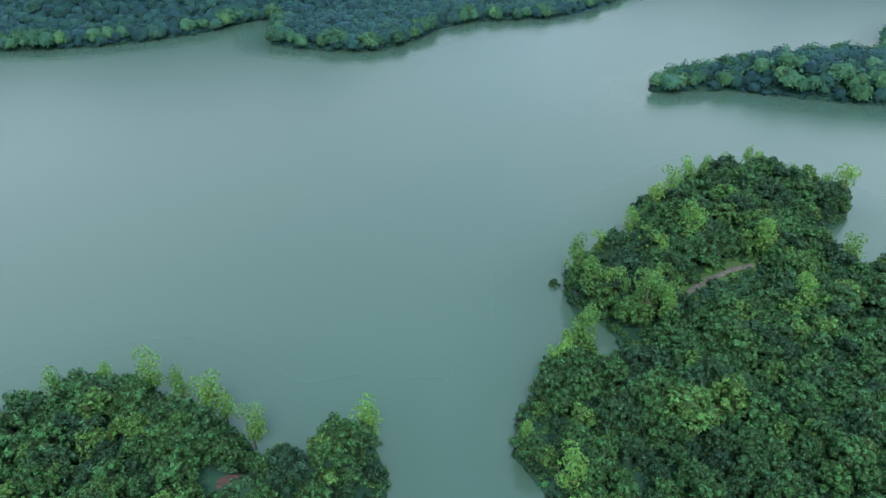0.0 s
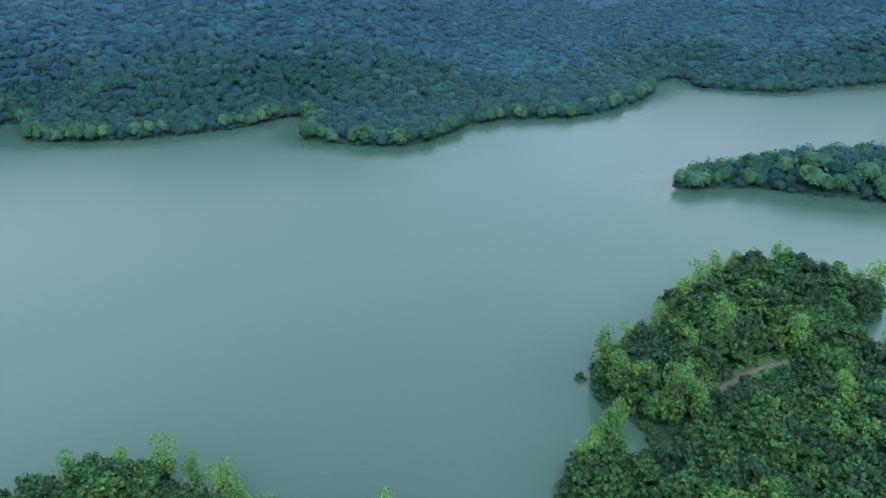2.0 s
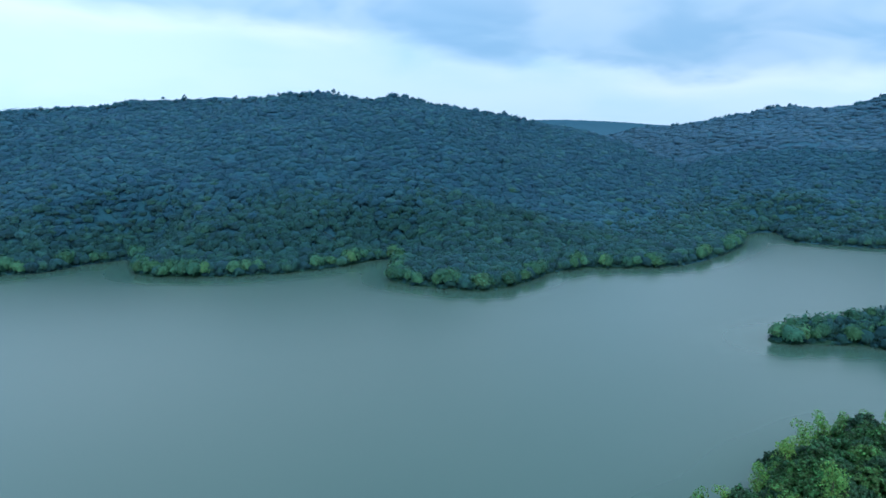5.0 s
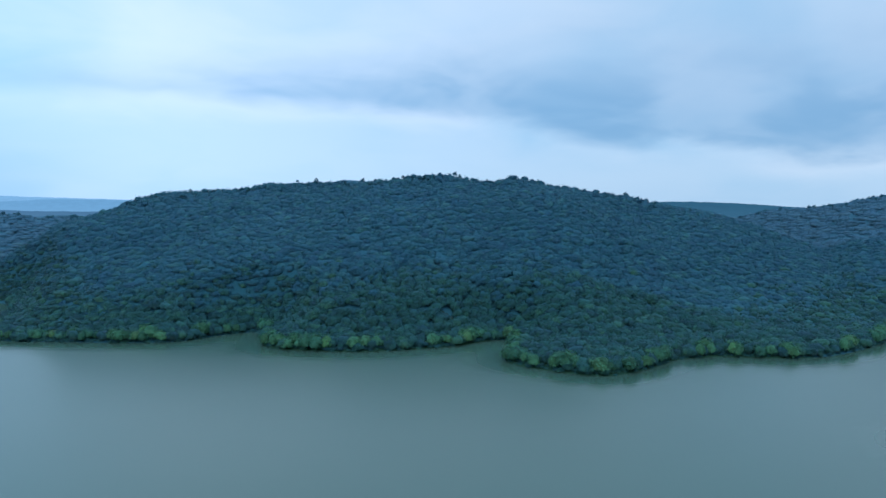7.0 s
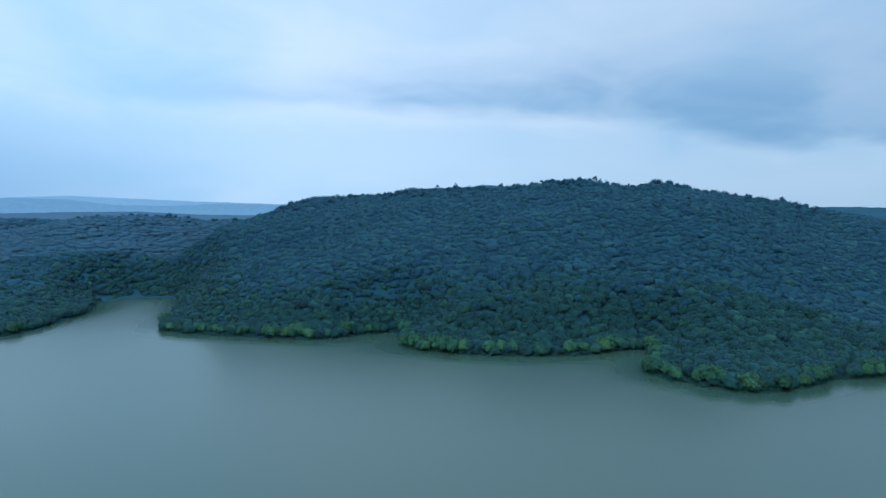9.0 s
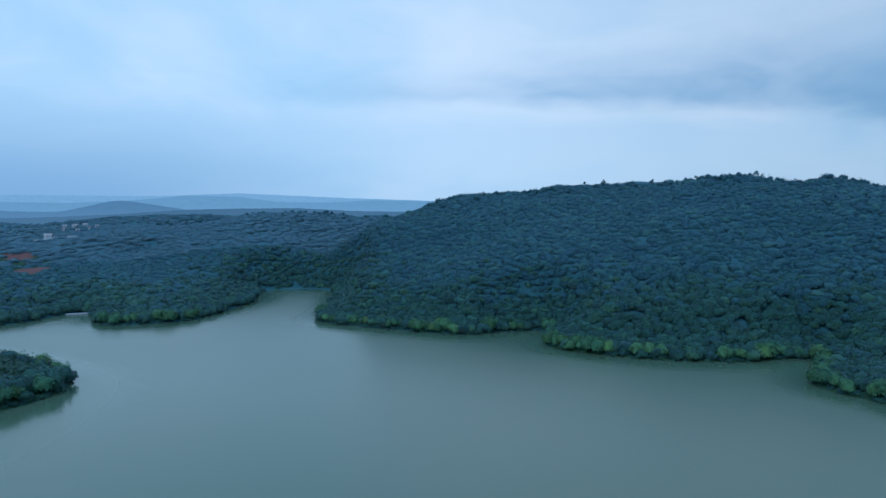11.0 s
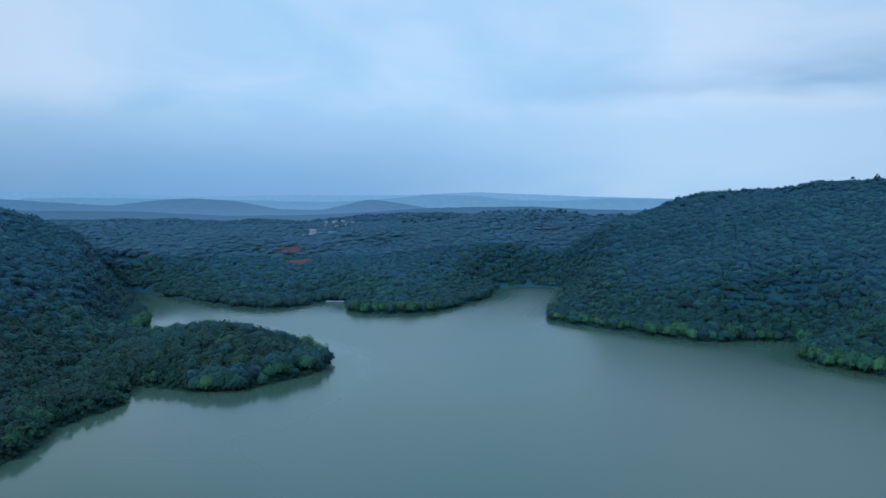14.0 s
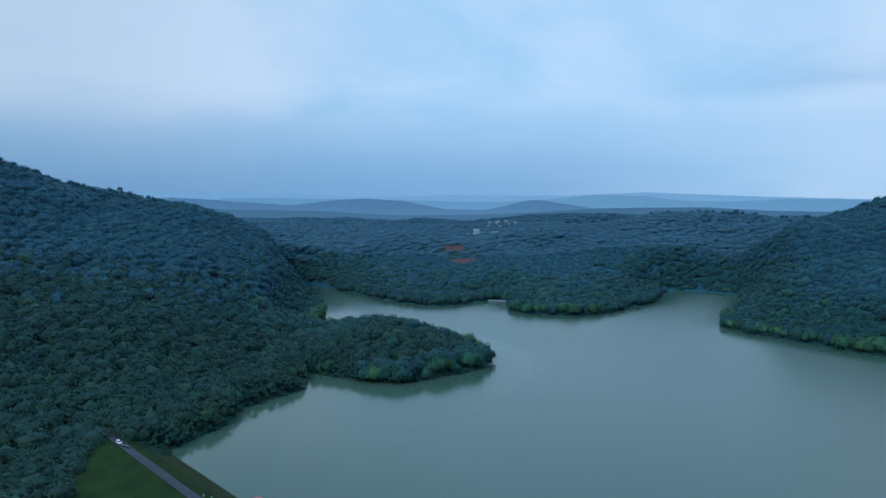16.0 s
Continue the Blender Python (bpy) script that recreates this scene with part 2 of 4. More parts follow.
# ------------------------------------------------------------------ the lie of the land
FAR_SHORE = [(620, 720), (450, 765), (344, 727), (268, 684), (239, 687), (193, 707), (195, 757), (167, 748), (154, 719), (141, 668), (95, 587),
             (56, 555), (9, 542), (-21, 520), (-35, 489), (-60, 454), (-100, 456), (-129, 468), (-140, 505), (-155, 548), (-185, 505), (-207, 486),
             (-240, 463), (-292, 450), (-318, 452), (-340, 482), (-360, 502), (-381, 477), (-394, 445), (-428, 427), (-478, 410), (-532, 396)]
WEST_SHORE = [(-560, 407), (-598, 446), (-655, 500), (-720, 545), (-772, 520), (-770, 474), (-714, 432), (-675, 383), (-638, 321), (-640, 284),
              (-656, 255), (-690, 246), (-746, 263), (-757, 240), (-730, 180), (-784, 134), (-854, 104), (-955, 62), (-965, 45), (-880, 47),
              (-727, 54), (-640, 42), (-608, 56), (-592, 92), (-550, 128), (-500, 152), (-470, 152), (-449, 139), (-429, 105), (-425, 69),
              (-444, 43), (-463, 23), (-422, 17), (-394, -14), (-364, -23), (-342, -39), (-328, -45)]
NEAR_SHORE = [(-308, -36), (-269, -14), (-200, 21), (-172, 36), (-150, 62), (-135, 94), (-113, 114), (-100, 118), (-90, 124), (-78, 129), (-65, 123),
              (-55, 115), (-48, 113), (-41, 104), (-33, 106), (-27, 114), (-21, 114), (-16, 103), (-15, 88), (-8, 55), (4, 35), (20, 52), (25, 74), (19, 95),
              (13, 107), (11, 112), (14, 124), (19, 134), (22, 140), (26, 150), (30, 156), (33, 153), (33, 147), (37, 145), (41, 151), (37, 160)]
EAST_SHORE = [(32, 161), (30, 169), (30, 182), (35, 192), (41, 198), (52, 208), (65, 231), (80, 245), (95, 260), (114, 262), (128, 247), (135, 235),
              (132, 224), (115, 207), (120, 187), (131, 192), (200, 205), (280, 225), (330, 300), (300, 342), (240, 349), (204, 355), (178, 361), (160, 368),
              (140, 376), (112, 373), (97, 372), (101, 384), (136, 402), (170, 405), (210, 412), (250, 412), (296, 424), (270, 442), (264, 462), (290, 500),
              (400, 590), (540, 640)]


def hash2(ix, iy, seed):
    v = np.sin(ix * 127.1 + iy * 311.7 + seed * 74.7) * 43758.5453
    return v - np.floor(v)


def vnoise(x, y, seed=0.0):
    ix, iy = np.floor(x), np.floor(y)
    fx, fy = x - ix, y - iy
    fx, fy = fx * fx * (3 - 2 * fx), fy * fy * (3 - 2 * fy)
    a, b = hash2(ix, iy, seed), hash2(ix + 1, iy, seed)
    c, d = hash2(ix, iy + 1, seed), hash2(ix + 1, iy + 1, seed)
    return (a + (b - a) * fx) * (1 - fy) + (c + (d - c) * fx) * fy


def fbm(x, y, seed=0.0, octaves=4):
    v, amp = 0.0, 0.5
    for o in range(octaves):
        v = v + amp * (vnoise(x, y, seed + o * 3.1) - 0.5)
        x, y, amp = x * 2.03, y * 2.03, amp * 0.5
    return v


def smooth_outline(points, steps=3):
    p = np.array(points, float)
    out = []
    for i in range(len(p)):
        a, b, c, d = p[i - 1], p[i], p[(i + 1) % len(p)], p[(i + 2) % len(p)]
        for k in range(steps):
            s = k / steps
            out.append(0.5 * (2 * b + (c - a) * s + (2 * a - 5 * b + 4 * c - d) * s * s + (3 * b - a - 3 * c + d) * s ** 3))
    return np.array(out)


SHORE = smooth_outline(FAR_SHORE + WEST_SHORE + NEAR_SHORE + EAST_SHORE)


def inland(x, y):
    """Metres to the waterline, positive on land."""
    x, y = np.asarray(x, float).ravel(), np.asarray(y, float).ravel()
    out = np.empty(len(x))
    a, b = SHORE, np.roll(SHORE, -1, 0)
    ab = b - a
    l2 = (ab ** 2).sum(1)
    for k in range(0, len(x), 20000):
        px, py = x[k:k + 20000, None], y[k:k + 20000, None]
        s = np.clip(((px - a[:, 0]) * ab[:, 0] + (py - a[:, 1]) * ab[:, 1]) / l2, 0, 1)
        d = np.sqrt(((px - a[:, 0] - s * ab[:, 0]) ** 2 + (py - a[:, 1] - s * ab[:, 1]) ** 2).min(1))
        cross = (a[:, 1] > py) != (b[:, 1] > py)
        with np.errstate(divide="ignore", invalid="ignore"):
            at = a[:, 0] + (py - a[:, 1]) / ab[:, 1] * ab[:, 0]
        wet = (cross & (px < at)).sum(1) % 2 == 1
        out[k:k + 20000] = np.where(wet, -d, d)
    return out


def ease(v, lo, hi):
    s = np.clip((v - lo) / (hi - lo), 0, 1)
    return s * s * (3 - 2 * s)


# Ranges of hills: bearing west of north, distance of the foot and of the crest, rise of the crest over the eye level, in degrees
MAIN_HILL = [(56, 700, 730, -7.5), (54, 690, 735, -6.0), (52, 660, 760, -3.8), (49.5, 600, 850, -2.0), (47, 575, 900, -1.0), (44, 560, 930, 0.08), (38, 530, 940, 1.02), (31.5, 520, 930, 1.76),
             (27.7, 520, 880, 2.0), (24.5, 520, 880, 2.38), (20, 520, 880, 2.26), (17, 540, 885, 1.75), (14.2, 540, 890, 2.32), (11, 545, 900, 2.22),
             (8.3, 550, 920, 1.3), (5, 560, 940, 0.1), (1, 590, 960, -0.8), (-4, 640, 1000, -2.0), (-9, 700, 1050, -3.4)]
SADDLE_HILL = [(1, 900, 1400, -1.4), (-1, 900, 1380, -0.9), (-4.2, 860, 1340, -0.4), (-6.6, 800, 1320, -0.16), (-10, 740, 1280, 0.45),
               (-13, 730, 1260, 0.84), (-18, 740, 1250, 1.2), (-20, 760, 1250, 1.45), (-21.8, 760, 1250, 1.87), (-26, 780, 1260, 1.6), (-40, 850, 1300, 0.6), (-60, 900, 1300, -1.5)]
WEST_PLATEAU = [(110, 800, 1250, -1.2), (97, 900, 1300, -1.2), (92, 930, 1340, -1.3), (86, 880, 1350, -1.5), (80, 820, 1360, -1.6), (74, 760, 1370, -1.65), (70, 740, 1350, -1.5), (64, 740, 1300, -1.05),
                (60, 780, 1280, -0.7), (55.7, 840, 1280, -0.6), (51.3, 880, 1300, -0.85), (47, 930, 1330, -1.0), (40, 1000, 1380, -1.4)]
SOUTH_HILL = [(150, 420, 800, 1.5), (130, 400, 800, 3.4), (115, 390, 800, 3.3), (108, 390, 810, 2.4), (106.5, 390, 815, 2.1), (104.5, 390, 820, 1.5), (102.4, 390, 830, 0.95), (99.4, 400, 840, 0.5),
              (96, 420, 850, -0.1), (93, 460, 860, -1.1), (90, 520, 860, -2.4), (86, 600, 860, -4.0), (82, 650, 860, -6.0)]
BACK_PLATEAU = [(118, 1250, 1640, -0.9), (104, 1280, 1660, -0.8), (97, 1300, 1680, -0.9), (92, 1320, 1700, -1.0), (86, 1340, 1700, -1.1), (80, 1350, 1700, -1.2), (74, 1360, 1700, -1.25),
                (70, 1350, 1690, -1.15), (66, 1320, 1680, -0.95), (62, 1320, 1680, -0.95), (56, 1330, 1700, -1.2)]
EYE_LEVEL = 106.0
CANOPY = 4.2
KNOLLS = [(150, 388, 45, 4.2), (195, 388, 55, 8.0), (250, 385, 60, 7.0), (-520, 95, 60, 8.5), (-470, 90, 45, 5.0), (-565, 80, 60, 7.0), (112, 236, 40, 4.0), (75, 205, 40, 2.5), (-70, 107, 38, 5.0), (-42, 100, 34, 6.5), (-30, 104, 24, 6.5), (-22, 103, 16, 3.0), (-900, 260, 110, 9.0), (-1010, 120, 130, 12.0), (-1080, 420, 130, 10.0), (-860, 520, 120, 10.0), (-1010, 620, 140, 9.0), (-880, 40, 100, 8.0), (-1130, 210, 120, 9.0), (-1268, 432, 70, 6.0)]


def hill_height(table, az, r):
    t = np.array(sorted(table))
    foot, crest, rise = (np.interp(az, t[:, 0], t[:, k]) for k in (1, 2, 3))
    top = EYE_LEVEL - CANOPY + crest * np.tan(np.radians(rise))
    edge = np.minimum(ease(az, t[0, 0] - 6, t[0, 0]), 1 - ease(az, t[-1, 0], t[-1, 0] + 6))
    s = np.clip((r - foot) / (crest - foot), 0, 1)
    up = s * (1.12 - 0.12 * s * s)
    up = np.where(s > 0.9, up - (s - 0.9) ** 2 * 2.0, up) / 0.98
    down = 1 - 0.75 * ease(r, crest + 20, crest + 600)
    return np.maximum(top, 0) * np.minimum(up, 1.0) * down * edge


def height(x, y, sd=None):
    x, y = np.asarray(x, float).ravel(), np.asarray(y, float).ravel()
    sd = inland(x, y) if sd is None else sd
    r, az = np.hypot(x, y), np.degrees(np.arctan2(-x, y))
    land = np.maximum(sd, 0)
    low = np.minimum(land * 0.25, 0.6) + 5.5 * (1 - np.exp(-land / 28.0)) + 5.0 * fbm(x / 55, y / 55, 2.0) * ease(land, 4, 40)
    hills = np.maximum.reduce([hill_height(tb, az, r) for tb in (MAIN_HILL, SADDLE_HILL, WEST_PLATEAU, BACK_PLATEAU, SOUTH_HILL)])
    hills = np.maximum(hills, 25 * ease(r, 1300, 1900))
    rough = (fbm(x / 190, y / 190, 7.0) * 0.85 + fbm(x / 60, y / 60, 9.0) * 0.16)
    top = ease(hills, 12, 60)
    folds = 18 * fbm(x / 210, y / 210, 12.0) * ease(hills, 6, 30) * (1 - ease(hills, 66, 92))
    hills = hills * (1 + rough * ease(hills, 3, 25) * (1 - 0.55 * top)) + folds
    h = low * (1 - 0.5 * ease(hills, 2, 20)) + hills * ease(land, 2, 60)
    for cx, cy, rad, rise in KNOLLS:
        h = h + rise * np.exp(-((x - cx) ** 2 + (y - cy) ** 2) / (0.5 * rad * rad)) * ease(land, 1, 14)
    # the low ground below the dam
    u, v = dam_uv(x, y)
    below = ease(-v, 2, 12) * ease(u, -20, 0) * (1 - ease(u, 150, 190)) * (1 - ease(-v, 60, 120))
    h = np.where(sd > 0, h * (1 - below) + 0.6 * below, h)
    return np.where(sd > 0, h, np.maximum(sd * 0.3, -4.0))


# ------------------------------------------------------------------ the dam's line
DAM_FROM, DAM_ALONG = np.array((-352.0, -78.0)), np.array((0.878, 0.479))
DAM_LENGTH = 190.0


def dam_uv(x, y):
    dx, dy = np.asarray(x, float) - DAM_FROM[0], np.asarray(y, float) - DAM_FROM[1]
    return dx * DAM_ALONG[0] + dy * DAM_ALONG[1], -dx * DAM_ALONG[1] + dy * DAM_ALONG[0]


def dam_point(u, v, z):
    return (DAM_FROM[0] + u * DAM_ALONG[0] - v * DAM_ALONG[1], DAM_FROM[1] + u * DAM_ALONG[1] + v * DAM_ALONG[0], z)


# ------------------------------------------------------------------ mesh helpers
def mesh_from(name, verts, faces, mats=(), smooth=False):
    me = bpy.data.meshes.new(name)
    me.from_pydata([tuple(v) for v in verts], [], [tuple(f) for f in faces])
    for m in mats:
        me.materials.append(m)
    if smooth:
        me.polygons.foreach_set("use_smooth", [True] * len(me.polygons))
    me.update()
    return me


def fast_mesh(name, verts, tris, mat, tint=None):
    """A mesh of triangles from arrays."""
    me = bpy.data.meshes.new(name)
    me.vertices.add(len(verts))
    me.vertices.foreach_set("co", np.ascontiguousarray(verts, np.float32).ravel())
    me.loops.add(len(tris) * 3)
    me.loops.foreach_set("vertex_index", np.ascontiguousarray(tris, np.int32).ravel())
    me.polygons.add(len(tris))
    me.polygons.foreach_set("loop_start", np.arange(0, len(tris) * 3, 3, dtype=np.int32))
    if tint is not None:
        at = me.attributes.new("tint", "FLOAT", "POINT")
        at.data.foreach_set("value", np.ascontiguousarray(tint, np.float32))
    me.materials.append(mat)
    me.update(calc_edges=True)
    return me


def part(name, bm, mat, parent=None, label="", smooth=False):
    me = bpy.data.meshes.new(name)
    bm.to_mesh(me)
    bm.free()
    me.materials.append(mat)
    if smooth:
        me.polygons.foreach_set("use_smooth", [True] * len(me.polygons))
    ob = new(name, me)
    if parent is not None:
        ob.parent = parent
    if label:
        ob["label"] = label
    return ob


# ------------------------------------------------------------------ ground and water
def build_ground():
    az = np.radians(np.r_[np.arange(-46, 122, 0.6), np.arange(122, 314, 3.0)])
    r = np.r_[0.01, 12, 24, np.geomspace(36, 90, 30), np.geomspace(91, 640, 190), np.geomspace(650, 1900, 65), np.geomspace(1960, 4900, 16)]
    rr, aa = np.meshgrid(r, az, indexing="ij")
    x, y = -np.sin(aa) * rr, np.cos(aa) * rr
    z = height(x, y)
    n, m = len(r), len(az)
    i, j = np.meshgrid(np.arange(n - 1), np.arange(m), indexing="ij")
    a, b, c, d = i * m + j, (i + 1) * m + j, (i + 1) * m + (j + 1) % m, i * m + (j + 1) % m
    tris = np.concatenate([np.stack([a, c, b], -1).reshape(-1, 3), np.stack([a, d, c], -1).reshape(-1, 3)])
    me = fast_mesh("ground", np.stack([x.ravel(), y.ravel(), z], -1), tris, GROUND)
    # far slopes: hill-leaf material with painted haze, lightening the dark between crowns
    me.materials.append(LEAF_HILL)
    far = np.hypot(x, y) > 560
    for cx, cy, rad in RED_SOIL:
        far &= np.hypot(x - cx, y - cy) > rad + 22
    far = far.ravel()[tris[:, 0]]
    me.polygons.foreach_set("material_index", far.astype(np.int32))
    me.polygons.foreach_set("use_smooth", [True] * len(me.polygons))
    tagged(new("ground", me), "green forest floor rising from the lake into rounded hills", "ground", kind="structure")


build_ground()

def build_water():
    n = 190
    gx, gy = np.meshgrid(np.linspace(-1250, 950, n), np.linspace(-770, 1430, n))
    i, j = np.meshgrid(np.arange(n - 1), np.arange(n - 1), indexing="ij")
    a = (i * n + j).ravel()
    tris = np.concatenate([np.stack([a, a + 1, a + n + 1], -1), np.stack([a, a + n + 1, a + n], -1)])
    me = fast_mesh("water", np.stack([gx.ravel(), gy.ravel(), np.zeros(n * n)], -1), tris, WATER)
    # the cove by the dam lies sheltered, so the wind reaches the water only further out
    fx, fy = gx.ravel(), gy.ravel()
    sheltered = ease(-fx, 150, 330) * (1 - ease(fy, 60, 200))
    far_out = np.clip(-inland(fx, fy) / (40 + 130 * sheltered), 0, 1)
    far_out = far_out * far_out * (3 - 2 * far_out)
    me.attributes.new("open", "FLOAT", "POINT").data.foreach_set("value", far_out.astype(np.float32))
    tagged(new("water", me), "calm silty grey-green lake water with faint ripples", "lake", kind="structure")


build_water()


# Skylines of the far ranges: bearing and rise over the eye level, in degrees
WEST_RISE = [(112, -0.4), (100, -0.3), (94, -0.45), (86, -0.6), (80, -0.95), (74, -0.95), (69, -0.75), (64, -0.42), (60, -0.34), (55.7, -0.3), (51, -0.55), (46, -0.6), (40, -1.0)]
SADDLE_RIDGE = [(16, -0.9), (10, -0.1), (4.4, 0.17), (2, 0.22), (-0.4, 0.16), (-4.2, -0.08), (-7, -0.3), (-12, -1.0)]
FAR_RIDGE = [(102, 0.2), (97, 0.45), (92, 0.1), (88, -0.2), (84, 0.3), (82, 0.35), (79, 0.15), (76, -0.5), (72.5, -0.6), (70.5, -0.15), (68.6, 0.3), (66, -0.1), (63, -0.6), (58, -0.8), (40, -0.9)]
MISTY_RIDGE = [(98, 0.3), (90, 0.35), (80, 0.2), (72, 0.0), (67, 0.25), (63.8, 0.6), (60, 0.5), (57, 0.1), (53, 0.05), (50, 0.25), (46, 0.2), (42, 0.0), (30, -0.6)]
PALE_RIDGE = [(120, 0.5), (104, 0.6), (95, 0.75), (90, 0.7), (82, 0.4), (75, 0.55), (66, 0.5), (60, 0.75), (52, 0.4), (45, 0.2), (38, -0.5)]


def build_far_ridges():
    """Bare outlines of far ranges that glow in haze colours, long rounded ridges one behind another."""
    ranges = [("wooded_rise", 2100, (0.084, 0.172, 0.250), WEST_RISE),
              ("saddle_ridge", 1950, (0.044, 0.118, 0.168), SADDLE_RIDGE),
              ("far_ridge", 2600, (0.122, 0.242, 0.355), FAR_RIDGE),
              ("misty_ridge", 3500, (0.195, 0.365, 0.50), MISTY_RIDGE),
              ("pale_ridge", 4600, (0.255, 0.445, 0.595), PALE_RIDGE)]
    for name, r, tone, outline in ranges:
        t = np.array(sorted(outline))
        az = np.arange(t[0, 0], t[-1, 0], 0.06)
        rise = np.interp(az, t[:, 0], t[:, 1])
        k = np.hanning(43)
        rise = np.convolve(np.pad(rise, 21, mode="edge"), k / k.sum(), "valid") + 0.05 * fbm(az * 1.3, az * 0, 3.0) + (90.0 / r) * fbm(az * 9.0, az * 0 + r, 5.0)
        top = EYE_LEVEL + r * np.tan(np.radians(rise))
        ends = np.minimum(ease(az, t[0, 0], t[0, 0] + 5), 1 - ease(az, t[-1, 0] - 5, t[-1, 0]))
        top = top * ends
        rows = []
        for s, d in ((0.0, -420), (0.62, -200), (0.92, -70), (1.0, 0), (0.8, 120), (0.0, 280)):
            rr = r + d
            rows.append(np.stack([-np.sin(np.radians(az)) * rr, np.cos(np.radians(az)) * rr, top * s], -1))
        m = len(az)
        faces = [(a * m + b, a * m + b + 1, (a + 1) * m + b + 1, (a + 1) * m + b) for a in range(len(rows) - 1) for b in range(m - 1)]
        mat, tr = material(name)
        p = tr.node("ShaderNodeTexCoord").outputs["Object"]
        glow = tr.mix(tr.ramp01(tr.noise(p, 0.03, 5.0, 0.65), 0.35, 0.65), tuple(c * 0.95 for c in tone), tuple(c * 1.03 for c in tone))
        # the glow is lightened towards the foot to stand in for valley mist
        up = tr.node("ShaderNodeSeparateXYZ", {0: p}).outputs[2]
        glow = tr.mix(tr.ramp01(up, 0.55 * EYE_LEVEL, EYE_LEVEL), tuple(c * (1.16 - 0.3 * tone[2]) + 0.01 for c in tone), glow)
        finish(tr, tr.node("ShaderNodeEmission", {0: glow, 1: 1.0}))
        tagged(new(name, mesh_from(name, np.concatenate(rows), faces, (mat,), True)), "low hills on the horizon, glowing pale blue as painted mist", "hills", kind="structure")


build_far_ridges()


# ------------------------------------------------------------------ forest
rng = np.random.default_rng(11)

ICO_BM = bmesh.new()
bmesh.ops.create_icosphere(ICO_BM, subdivisions=1, radius=1.0)
ICO_V = np.array([v.co[:] for v in ICO_BM.verts])
ICO_F = np.array([[v.index for v in f.verts] for f in ICO_BM.faces])
ICO_BM.free()


def crown(lobes, leaves, size, core=0.8, ragged=0.40, fine=False, dome=None, deep=0.85, lumpy=0.27):
    """Verts and triangles of a crown one unit high and about one wide: lumpy lobes shingled with leaf sprays that face outward and up."""
    vs, fs, count = [], [], 0
    dv, df = dome if dome is not None else (ICO_V, ICO_F)
    for (cx, cy, cz, rad), n in zip(lobes, leaves):
        if core:
            body = dv * (rad * core * rng.uniform(0.93 - lumpy, 0.93 + lumpy, (len(dv), 1))) * (1, 1, deep) + (cx, cy, cz)
            vs.append(body)
            fs.append(df + count)
            count += len(body)
        d = rng.normal(size=(n, 3))
        d[:, 2] = np.abs(d[:, 2]) * 1.1 - 0.30
        d /= np.linalg.norm(d, axis=1)[:, None]
        at = d * (rad * rng.uniform(0.78, 1.06, (n, 1))) + (cx, cy, cz)
        face = d + (0, 0, 0.45) + rng.normal(size=(n, 3)) * ragged
        face /= np.linalg.norm(face, axis=1)[:, None]
        along = np.cross(face, rng.normal(size=(n, 3)))
        along /= np.linalg.norm(along, axis=1)[:, None] + 1e-9
        side = np.cross(face, along)
        s = size * rng.uniform(0.55, 1.35, (n, 1))
        if fine:
            vs.append(np.stack([at - along * s * 0.5 + side * s * 0.4, at - along * s * 0.4 - side * s * 0.45, at + along * s * 0.7 - face * s * 0.1], 1).reshape(-1, 3))
            fs.append(count + np.arange(3 * n).reshape(-1, 3))
            count += 3 * n
            continue
        p0 = at - along * s * 0.55
        p1 = at + side * s * 0.40 + face * s * 0.14
        p2 = at + along * s * 0.62 - face * s * 0.10
        p3 = at - side * s * 0.40 + face * s * 0.14
        vs.append(np.stack([p0, p1, p2, p3], 1).reshape(-1, 3))
        q = count + np.arange(n)[:, None] * 4
        fs.append(np.concatenate([q + (0, 1, 2), q + (0, 2, 3)]))
        count += 4 * n
    return np.concatenate(vs), np.concatenate(fs)


def upper_dome(subdivisions, below):
    b = bmesh.new()
    bmesh.ops.create_icosphere(b, subdivisions=subdivisions, radius=1.0)
    bmesh.ops.delete(b, geom=[f for f in b.faces if f.calc_center_median().z < below], context="FACES")
    b.verts.ensure_lookup_table()
    b.verts.index_update()
    v = np.array([p.co[:] for p in b.verts])
    f = np.array([[p.index for p in q.verts] for q in b.faces])
    b.free()
    return v, f


CAP = upper_dome(1, -0.3)
TIP = (np.array([(math.cos(a), math.sin(a), -0.3) for a in np.arange(5) * 2 * math.pi / 5] + [(0, 0, 0.85)]), np.array([(k, (k + 1) % 5, 5) for k in range(5)]))


def lobes_round(n, spread, base=0.34, top=0.72, big=0.30):
    out = [(0, 0, (base + top) / 2, big * 1.15)]
    for k in range(n - 1):
        a = 2 * math.pi * (k + rng.uniform(-0.3, 0.3)) / (n - 1)
        z = rng.uniform(base, top)
        rad = big * rng.uniform(0.55, 0.95)
        out.append((math.cos(a) * spread * rng.uniform(0.6, 1.1), math.sin(a) * spread * rng.uniform(0.6, 1.1), z, rad))
    return out


def lobes_tall(n):
    out = []
    for k in range(n):
        z = 0.24 + 0.62 * k / max(1, n - 1)
        out.append((rng.uniform(-0.15, 0.15), rng.uniform(-0.15, 0.15), z, rng.uniform(0.13, 0.22)))
    return out


